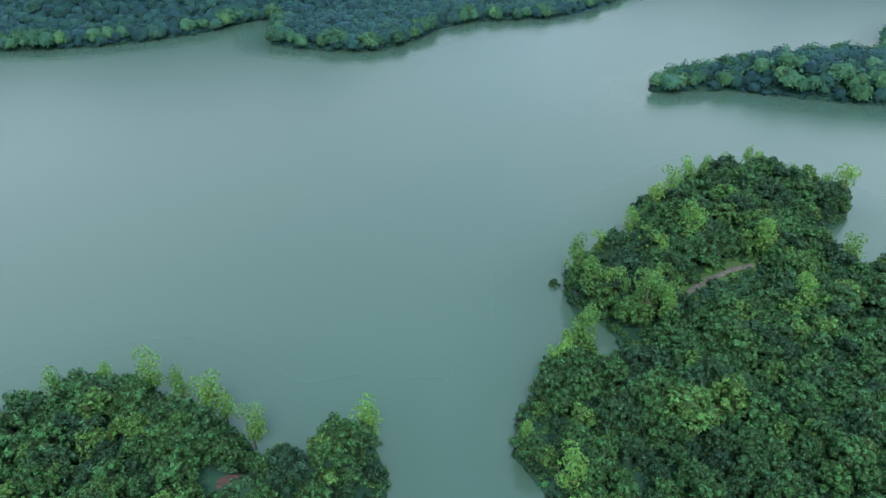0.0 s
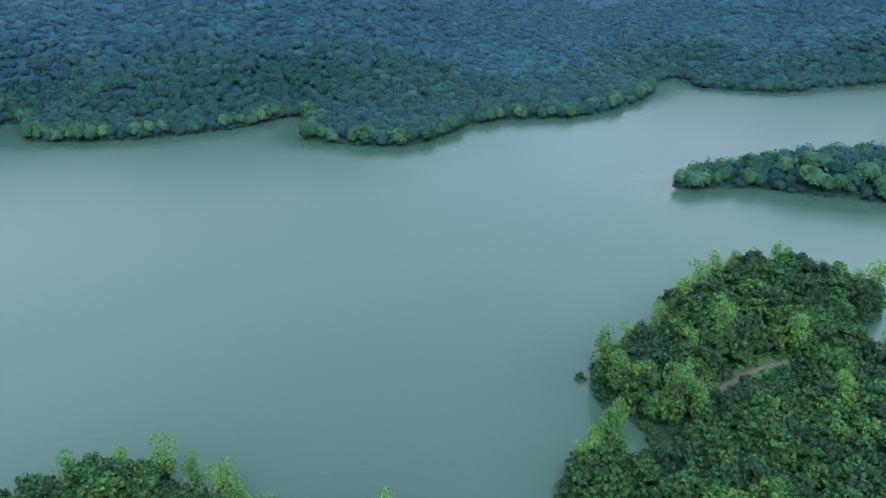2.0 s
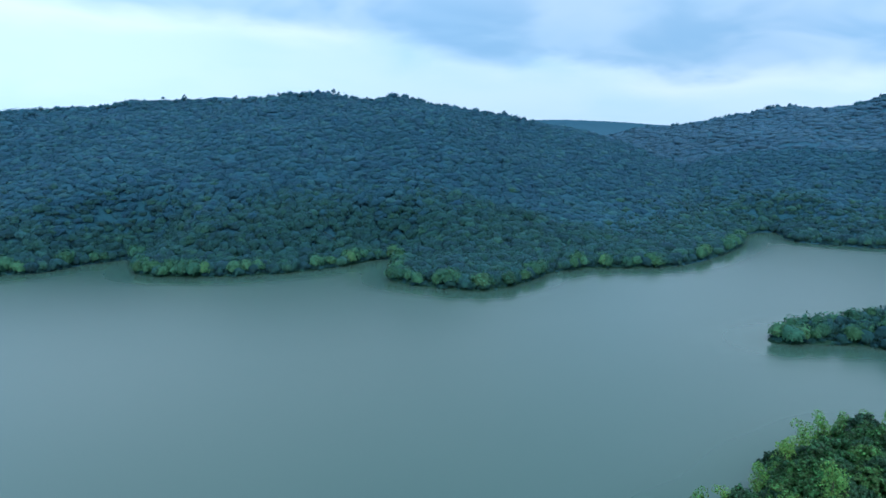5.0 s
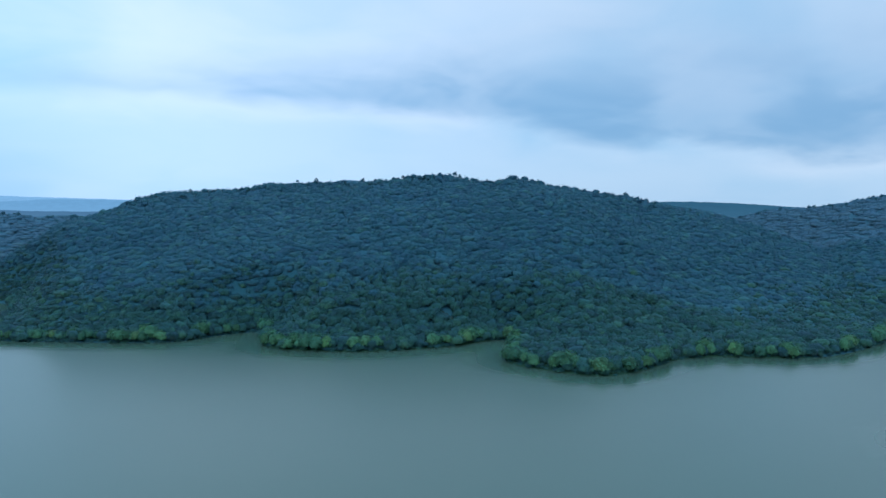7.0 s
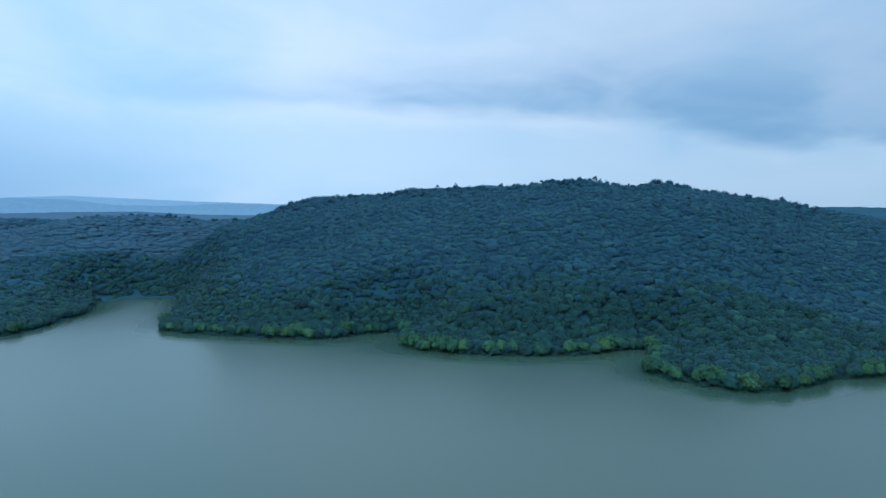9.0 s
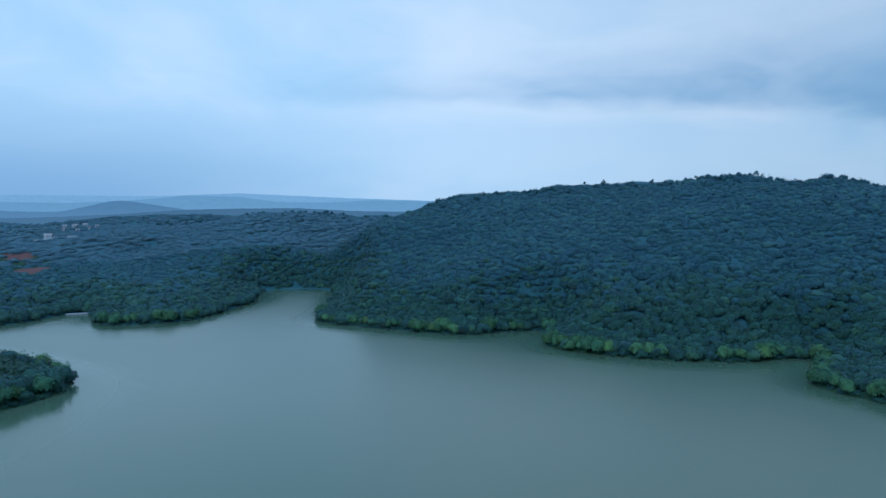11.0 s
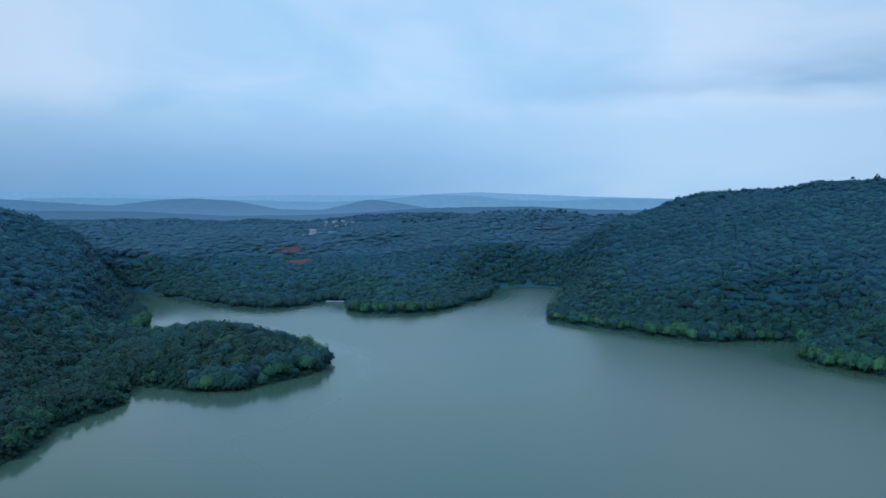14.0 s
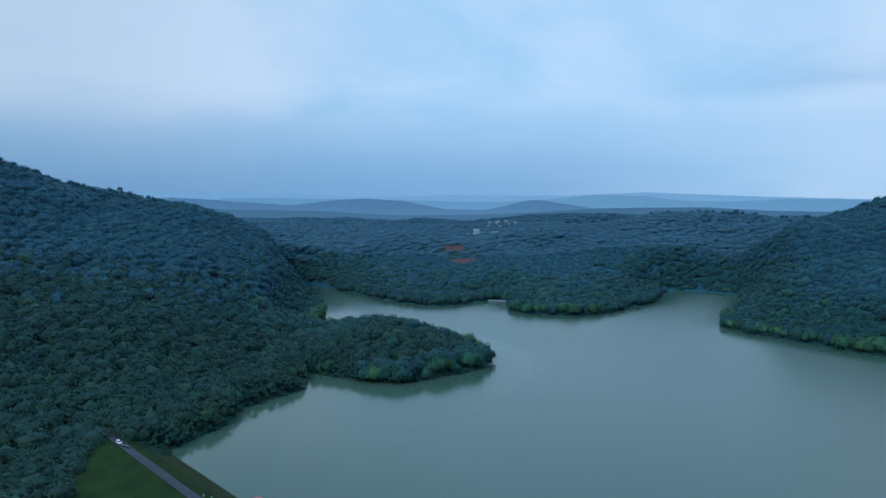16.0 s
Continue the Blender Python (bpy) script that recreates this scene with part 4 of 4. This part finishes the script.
# ------------------------------------------------------------------ footpath and bare soil
def build_footpath():
    p = smooth_outline(FOOTPATH + FOOTPATH[::-1], 6)[:6 * (len(FOOTPATH) - 1)]
    way = np.gradient(p, axis=0)
    way /= np.linalg.norm(way, axis=1)[:, None]
    across = np.stack([-way[:, 1], way[:, 0]], -1)
    g = np.random.default_rng(5)
    rows = []
    for k in (-1.0, -0.5, 0.0, 0.5, 1.0):
        q = p + across * (k * g.uniform(0.85, 1.25, (len(p), 1)) * 0.95)
        rows.append(np.stack([q[:, 0], q[:, 1], height(q[:, 0], q[:, 1]) + 0.60 - 0.35 * abs(k)], -1))
    n = len(p)
    faces = [(a * n + b, a * n + b + 1, (a + 1) * n + b + 1, (a + 1) * n + b) for a in range(4) for b in range(n - 1)]
    tagged(new("footpath", mesh_from("footpath", np.concatenate(rows), faces, (SOIL,), True)), "worn reddish-brown earth footpath through the scrub", "path", kind="structure")


def build_bare_patch(cx, cy, rx, ry, turn, mat, label):
    a = np.linspace(0, 2 * math.pi, 25)[:-1]
    g = np.random.default_rng(6)
    rings = []
    for s in (0.05, 0.4, 0.75, 1.0):
        k = s * (1 + 0.22 * g.uniform(-1, 1, 24) * s)
        ex, ey = np.cos(a) * rx * k, np.sin(a) * ry * k
        x, y = cx + ex * math.cos(turn) - ey * math.sin(turn), cy + ex * math.sin(turn) + ey * math.cos(turn)
        rings.append(np.stack([x, y, height(x, y) + 0.30 - 0.2 * s], -1))
    faces = [(i * 24 + j, i * 24 + (j + 1) % 24, (i + 1) * 24 + (j + 1) % 24, (i + 1) * 24 + j) for i in range(3) for j in range(24)]
    faces.append(tuple(range(24)))
    tagged(new("bare_soil", mesh_from("bare_soil", np.concatenate(rings), faces, (mat,), True)), label, "soil", kind="structure")


build_footpath()
build_bare_patch(76.5, 181.5, 16.0, 4.6, 0.56, MEADOW, "pale olive rough grass beside the footpath")
build_bare_patch(-42.8, 93.6, 4.4, 1.3, 0.78, RED_EARTH, "small patch of bare brown earth between the trees")
build_bare_patch(-204, 541, 8.0, 4.0, 0.3, DARK_SOIL, "dull brown clearing of dead scrub near the shore")


# ------------------------------------------------------------------ the dam
def prism(section, u0, u1, step=8.0):
    """A long body along the dam from a cross-section of (v, z)."""
    b = bmesh.new()
    us = np.linspace(u0, u1, max(2, int((u1 - u0) / step) + 1))
    rings = [[b.verts.new(dam_point(u, v, z)) for v, z in section] for u in us]
    m = len(section)
    for lo, hi in zip(rings[:-1], rings[1:]):
        for k in range(m):
            b.faces.new((lo[k], lo[(k + 1) % m], hi[(k + 1) % m], hi[k]))
    b.faces.new(rings[0][::-1])
    b.faces.new(rings[-1])
    bmesh.ops.recalc_face_normals(b, faces=b.faces)
    return b


def box(b, x0, x1, y0, y1, z0, z1):
    vs = [b.verts.new(p) for p in ((x0, y0, z0), (x1, y0, z0), (x1, y1, z0), (x0, y1, z0), (x0, y0, z1), (x1, y0, z1), (x1, y1, z1), (x0, y1, z1))]
    for f in ((3, 2, 1, 0), (4, 5, 6, 7), (0, 1, 5, 4), (1, 2, 6, 5), (2, 3, 7, 6), (3, 0, 4, 7)):
        b.faces.new([vs[i] for i in f])
    return b


def boxes(*sizes, soft=0.0):
    b = bmesh.new()
    for sz in sizes:
        box(b, *sz)
    if soft:
        bmesh.ops.bevel(b, geom=b.edges[:], offset=soft, segments=2, affect="EDGES", profile=0.6)
    return b


dam = tagged(new("embankment_dam"), "grassy earth dam with a stone-pitched face on the lake", "dam", kind="structure")
part("downstream_slope", prism([(-3.2, -2), (-3.2, 4.9), (-9, 4.1), (-20, 2.4), (-34, 0.5), (-34, -2)], -10, DAM_LENGTH), GRASS, dam, "mown green grass slope")
part("crest", prism([(-3.2, -2), (3.0, -2), (3.0, 5.0), (0, 5.06), (-3.2, 5.0)], -10, DAM_LENGTH), GRASS, dam)
part("upstream_slope", prism([(3.0, -2), (8.5, -2), (8.5, 2.9), (3.0, 4.9)], -4, DAM_LENGTH), GRASS, dam, "rough bright grass verge")
part("stone_pitching", prism([(8.5, -2), (21, -2), (21, -1.4), (8.5, 2.8)], -4, DAM_LENGTH), STONE, dam, "weathered brown stone pitching")
road = tagged(new("dam_road"), "narrow wet asphalt road along the crest of the dam", "road", kind="structure")
part("roadway", prism([(-1.9, 5.0), (1.9, 5.0), (1.9, 5.12), (0, 5.16), (-1.9, 5.12)], -10, DAM_LENGTH, 4.0), ASPHALT, road)
for side in (-2.15, 2.15):
    part("kerb", prism([(side - 0.14, 5.0), (side + 0.14, 5.0), (side + 0.12, 5.20), (side - 0.12, 5.20)], -10, DAM_LENGTH, 4.0), STONE, road)


def dam_pose(u, v, z, turn=0.0):
    x, y, z = dam_point(u, v, z)
    return pose(x, y, z, 0, 0, math.degrees(math.atan2(DAM_ALONG[1], DAM_ALONG[0])) + turn)


def ring_body(b, profile, n=10, centre=(0, 0, 0), axis="z"):
    rings = []
    for r, h in profile:
        ring = []
        for k in range(n):
            a = 2 * math.pi * k / n
            p = (r * math.cos(a), r * math.sin(a), h)
            if axis == "y":
                p = (p[0], h, p[1])
            ring.append(b.verts.new((p[0] + centre[0], p[1] + centre[1], p[2] + centre[2])))
        rings.append(ring)
    for lo, hi in zip(rings[:-1], rings[1:]):
        for k in range(n):
            b.faces.new((lo[k], lo[(k + 1) % n], hi[(k + 1) % n], hi[k]))
    b.faces.new(rings[0][::-1])
    b.faces.new(rings[-1])
    bmesh.ops.recalc_face_normals(b, faces=b.faces)
    return b


def utility_pole():
    root = tagged(new("utility_pole"), "thin dark utility pole on the grass verge of the dam", "pole", "poles on the dam")
    part("shaft", ring_body(bmesh.new(), [(0.13, -0.4), (0.12, 0.4), (0.08, 6.6), (0.05, 6.8)]), DARK, root)
    part("crossarm", boxes((-0.06, 0.06, -0.55, 0.55, 6.15, 6.27), soft=0.015), DARK, root)
    for y in (-0.45, 0.45):
        part("insulator", ring_body(bmesh.new(), [(0.04, 6.27), (0.06, 6.33), (0.03, 6.45)], 8, (0, y, 0)), CONCRETE, root)
    return root


pole = utility_pole()
pole.matrix_world = dam_pose(73, 3.2, 4.75)
copy_thing(pole, dam_pose(108, 3.9, 4.55))

marker = tagged(new("marker_post"), "short white painted marker post beside the road", "post", "marker posts on the dam")
part("post", boxes((-0.16, 0.16, -0.16, 0.16, -0.2, 0.85), soft=0.03), WHITEWASH, marker)
part("cap", boxes((-0.2, 0.2, -0.2, 0.2, 0.85, 0.98), soft=0.03), WHITEWASH, marker)
marker.matrix_world = dam_pose(105.2, 2.75, 5.0)
copy_thing(marker, dam_pose(107.2, 4.8, 4.2))


def car_body():
    """A small hatchback's shell: lengthwise rings from tail to nose."""
    b = bmesh.new()
    rings = []
    for x, half, low, waist in ((-2.05, 0.70, 0.42, 0.86), (-1.95, 0.80, 0.26, 0.98), (-1.2, 0.85, 0.20, 1.0), (0.4, 0.86, 0.20, 0.98), (1.2, 0.84, 0.22, 0.93), (1.85, 0.76, 0.28, 0.80), (2.02, 0.62, 0.40, 0.66)):
        rings.append([b.verts.new((x, y * half, z)) for y, z in ((-0.86, low), (-1, low + 0.22), (-0.96, waist), (-0.8, waist + 0.04), (0.8, waist + 0.04), (0.96, waist), (1, low + 0.22), (0.86, low))])
    for lo, hi in zip(rings[:-1], rings[1:]):
        for k in range(8):
            b.faces.new((lo[k], lo[(k + 1) % 8], hi[(k + 1) % 8], hi[k]))
    b.faces.new(rings[0][::-1])
    b.faces.new(rings[-1])
    bmesh.ops.recalc_face_normals(b, faces=b.faces)
    bmesh.ops.bevel(b, geom=b.edges[:], offset=0.025, segments=1, affect="EDGES")
    return b


def frustum(x0, x1, y, z0, tx0, tx1, ty, z1):
    b = bmesh.new()
    vs = [b.verts.new(p) for p in ((x0, -y, z0), (x1, -y, z0), (x1, y, z0), (x0, y, z0), (tx0, -ty, z1), (tx1, -ty, z1), (tx1, ty, z1), (tx0, ty, z1))]
    for f in ((3, 2, 1, 0), (4, 5, 6, 7), (0, 1, 5, 4), (1, 2, 6, 5), (2, 3, 7, 6), (3, 0, 4, 7)):
        b.faces.new([vs[i] for i in f])
    bmesh.ops.bevel(b, geom=b.edges[:], offset=0.03, segments=2, affect="EDGES")
    return b


car = tagged(new("car"), "white hatchback car parked on the dam road", "car")
part("body", car_body(), CAR_PAINT, car, smooth=True)
part("cabin_glass", frustum(-1.9, 1.05, 0.76, 0.98, -1.5, 0.35, 0.62, 1.42), GLASS_DARK, car, "dark tinted windows")
part("roof", frustum(-1.62, 0.46, 0.66, 1.40, -1.5, 0.30, 0.58, 1.49), CAR_PAINT, car)
for wx in (-1.28, 1.28):
    for wy in (-0.84, 0.84):
        wheel = part("wheel", ring_body(bmesh.new(), [(0.24, -0.10), (0.30, -0.09), (0.31, 0.0), (0.30, 0.09), (0.24, 0.10)], 16, (wx, wy, 0.31), "y"), RUBBER, car)
        part("rim", ring_body(bmesh.new(), [(0.19, -0.115), (0.10, -0.12), (0.10, 0.12), (0.19, 0.115)], 12, (wx, wy, 0.31), "y"), ROOF_TIN, wheel, "silver rim")
for wy in (-0.55, 0.55):
    part("headlight", boxes((1.86, 2.0, wy - 0.16, wy + 0.16, 0.62, 0.76), soft=0.03), GLASS_DARK, car, "clear headlight")
    part("tail_light", boxes((-2.06, -1.98, wy - 0.10, wy + 0.10, 0.66, 0.92), soft=0.02), LAMP_RED, car, "red tail light")
part("bumper", boxes((1.92, 2.10, -0.62, 0.62, 0.30, 0.48), soft=0.04), RUBBER, car)
car.matrix_world = dam_pose(24.6, -0.7, 5.14)


def motorcycle():
    root = tagged(new("motorcycle"), "dark motorcycle parked on the dam road", "motorcycle", "motorcycles by the car")
    for wx in (-0.62, 0.62):
        wheel = part("wheel", ring_body(bmesh.new(), [(0.24, -0.05), (0.30, -0.03), (0.30, 0.03), (0.24, 0.05)], 14, (wx, 0, 0.30), "y"), RUBBER, root)
        part("rim", ring_body(bmesh.new(), [(0.20, -0.03), (0.06, -0.05), (0.06, 0.05), (0.20, 0.03)], 10, (wx, 0, 0.30), "y"), ROOF_TIN, wheel)
    part("engine", boxes((-0.25, 0.25, -0.14, 0.14, 0.28, 0.62), soft=0.04), DARK, root)
    part("tank", frustum(-0.05, 0.42, 0.16, 0.62, 0.0, 0.36, 0.10, 0.88), CAR_PAINT, root, "white fuel tank")
    part("seat", frustum(-0.75, 0.0, 0.15, 0.66, -0.72, -0.03, 0.12, 0.78), RUBBER, root)
    part("fork", boxes((0.52, 0.58, -0.10, -0.06, 0.30, 0.98), (0.52, 0.58, 0.06, 0.10, 0.30, 0.98)), DARK, root)
    part("handlebar", boxes((0.44, 0.49, -0.36, 0.36, 0.98, 1.03), soft=0.01), DARK, root)
    part("headlamp", boxes((0.56, 0.70, -0.09, 0.09, 0.80, 0.97), soft=0.03), ROOF_TIN, root)
    part("tail", boxes((-0.95, -0.7, -0.09, 0.09, 0.62, 0.76), soft=0.03), CAR_PAINT, root)
    return root


bike = motorcycle()
bike.matrix_world = dam_pose(29.6, -0.7, 5.14, 24)
copy_thing(bike, dam_pose(31.2, 0.2, 5.14, 40))
copy_thing(bike, dam_pose(33.8, 0.5, 5.14, 30))


# --- intake tower in the water by the dam
tower = tagged(new("intake_tower"), "round concrete intake tower with a red roof in the water", "tower")
part("shaft", ring_body(bmesh.new(), [(1.9, -5.0), (1.9, 1.1), (2.5, 1.3), (2.5, 1.6)], 20), CONCRETE, tower)
part("cabin", ring_body(bmesh.new(), [(1.8, 1.6), (1.8, 2.9)], 20), WHITEWASH, tower)
part("roof", ring_body(bmesh.new(), [(3.2, 2.75), (3.2, 2.9), (2.6, 3.45), (1.6, 3.9), (0.4, 4.15)], 24), RED_PAINT, tower, "red dished roof")
tower.matrix_world = dam_pose(117.5, 17.5, 0)


# ------------------------------------------------------------------ village and bridge across the lake
def house(length, depth, tall, roof_mat, label):
    root = tagged(new("house"), label, "house", "houses of the village")
    t = 0.25
    part("wall", boxes((-length / 2, length / 2, -depth / 2, -depth / 2 + t, -1.5, tall), (-length / 2, length / 2, depth / 2 - t, depth / 2, -1.5, tall),
                       (-length / 2, -length / 2 + t, -depth / 2 + t, depth / 2 - t, -1.5, tall), (length / 2 - t, length / 2, -depth / 2 + t, depth / 2 - t, -1.5, tall)), WHITEWASH, root)
    b = bmesh.new()
    e, hgt = 0.6, depth * 0.28
    pts = [(-length / 2 - e, -depth / 2 - e, tall), (length / 2 + e, -depth / 2 - e, tall), (length / 2 + e, depth / 2 + e, tall), (-length / 2 - e, depth / 2 + e, tall),
           (-length / 2 - e, 0, tall + hgt), (length / 2 + e, 0, tall + hgt)]
    vs = [b.verts.new(p) for p in pts]
    for f in ((0, 1, 5, 4), (2, 3, 4, 5), (0, 4, 3), (1, 2, 5), (3, 2, 1, 0)):
        b.faces.new([vs[i] for i in f])
    part("roof", b, roof_mat, root)
    n = max(2, int(length / 3.2))
    for k in range(n):
        x = -length / 2 + (k + 0.5) * length / n
        if k == n // 2:
            part("door", boxes((x - 0.5, x + 0.5, -depth / 2 - 0.05, -depth / 2 + 0.02, 0, 2.1)), BARK, root, "dark wooden door")
        else:
            w = part("window", boxes((x - 0.6, x + 0.6, -depth / 2 - 0.06, -depth / 2 + 0.02, 0.9, 2.1)), WHITEWASH, root)
            part("pane", boxes((x - 0.48, x + 0.48, -depth / 2 - 0.08, -depth / 2 - 0.05, 1.0, 2.0)), GLASS_DARK, w)
    return root


STYLES = [(ROOF_TIN, "whitewashed village house with a pale tin roof"), (ROOF_TILE, "whitewashed village house with a grey tile roof"), (ROOF_TIN, "small white village house with a low tin roof")]
for k, (hx, hy, length, depth, tall, style) in enumerate(HOUSES):
    ob = house(length * (1.0 if k == 0 else 0.8), depth, tall, *STYLES[style])
    ob.matrix_world = pose(hx, hy, float(height([hx], [hy])[0]) + 0.6, 0, 0, math.degrees(math.atan2(-hy, -hx)) + 90 + (k * 37 % 50 - 25))

wall_run = tagged(new("boundary_wall"), "long low whitewashed wall below the village houses", "wall")
for (ax, ay), (bx, by) in zip(VILLAGE_WALL[:-1], VILLAGE_WALL[1:]):
    run = math.hypot(bx - ax, by - ay)
    piece = part("panel", boxes((0, run, -0.15, 0.15, -2.5, 1.5), (0, run, -0.22, 0.22, 1.5, 1.62)), WHITEWASH, wall_run)
    piece.matrix_world = pose(ax, ay, float(height([(ax + bx) / 2], [(ay + by) / 2])[0]), 0, 0, math.degrees(math.atan2(by - ay, bx - ax)))

bridge = tagged(new("footbridge"), "low white concrete bridge over the mouth of a creek", "bridge")
part("deck", boxes((-10, 10, -1.4, 1.4, 1.3, 1.65), soft=0.04), WHITEWASH, bridge)
for y in (-1.32, 1.32):
    part("parapet", boxes((-10, 10, y - 0.1, y + 0.1, 1.65, 2.35), soft=0.03), WHITEWASH, bridge)
for x in (-8, -2.7, 2.7, 8):
    part("pier", boxes((x - 0.35, x + 0.35, -1.2, 1.2, -3.5, 1.3), soft=0.04), CONCRETE, bridge)
bridge.matrix_world = pose(-747, 250, -0.9, 0, 0, 62)

# --- the round bush standing in the water, and taller trees on the crests
bush = tagged(new("bush"), "round dark green bush standing in the shallow water", "bush")
part("stem", tree_trunk(3.2), BARK, bush)
bv, bf = near_round()
bush_crown = new("crown", fast_mesh("crown", bv * (3.9, 3.9, 3.2), bf, LEAF, np.full(len(bv), 0.25)))
bush_crown.parent = bush
bush.matrix_world = pose(26.4, 179.5, -0.9)

CREST_TREES = [(24.6, 878), (24.1, 880), (19.9, 884), (19.5, 882), (14.4, 895), (17.3, 886), (27.3, 900), (31, 925), (37.2, 940), (6.4, 930), (-10.2, 1282), (-20, 1252), (-21.5, 1250), (-13.4, 1262), (40.5, 940), (105.8, 815), (103, 822), (100.6, 836), (0.3, 1425), (4.0, 1452)]
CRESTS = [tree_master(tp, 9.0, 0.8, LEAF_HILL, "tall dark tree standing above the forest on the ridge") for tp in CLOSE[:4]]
for k, (az, r) in enumerate(CREST_TREES):
    cx, cy = -math.sin(math.radians(az)) * r, math.cos(math.radians(az)) * r
    sz = 0.7 + 0.35 * ((k * 7) % 5) / 4
    m = pose(cx, cy, float(height([cx], [cy])[0]), 0, 0, k * 73) @ Matrix.Diagonal((sz, sz, sz, 1))
    ob = CRESTS[k] if k < 4 else copy_thing(CRESTS[k % 4], m)
    ob.matrix_basis = m
    tagged(ob, group="trees on the ridge")
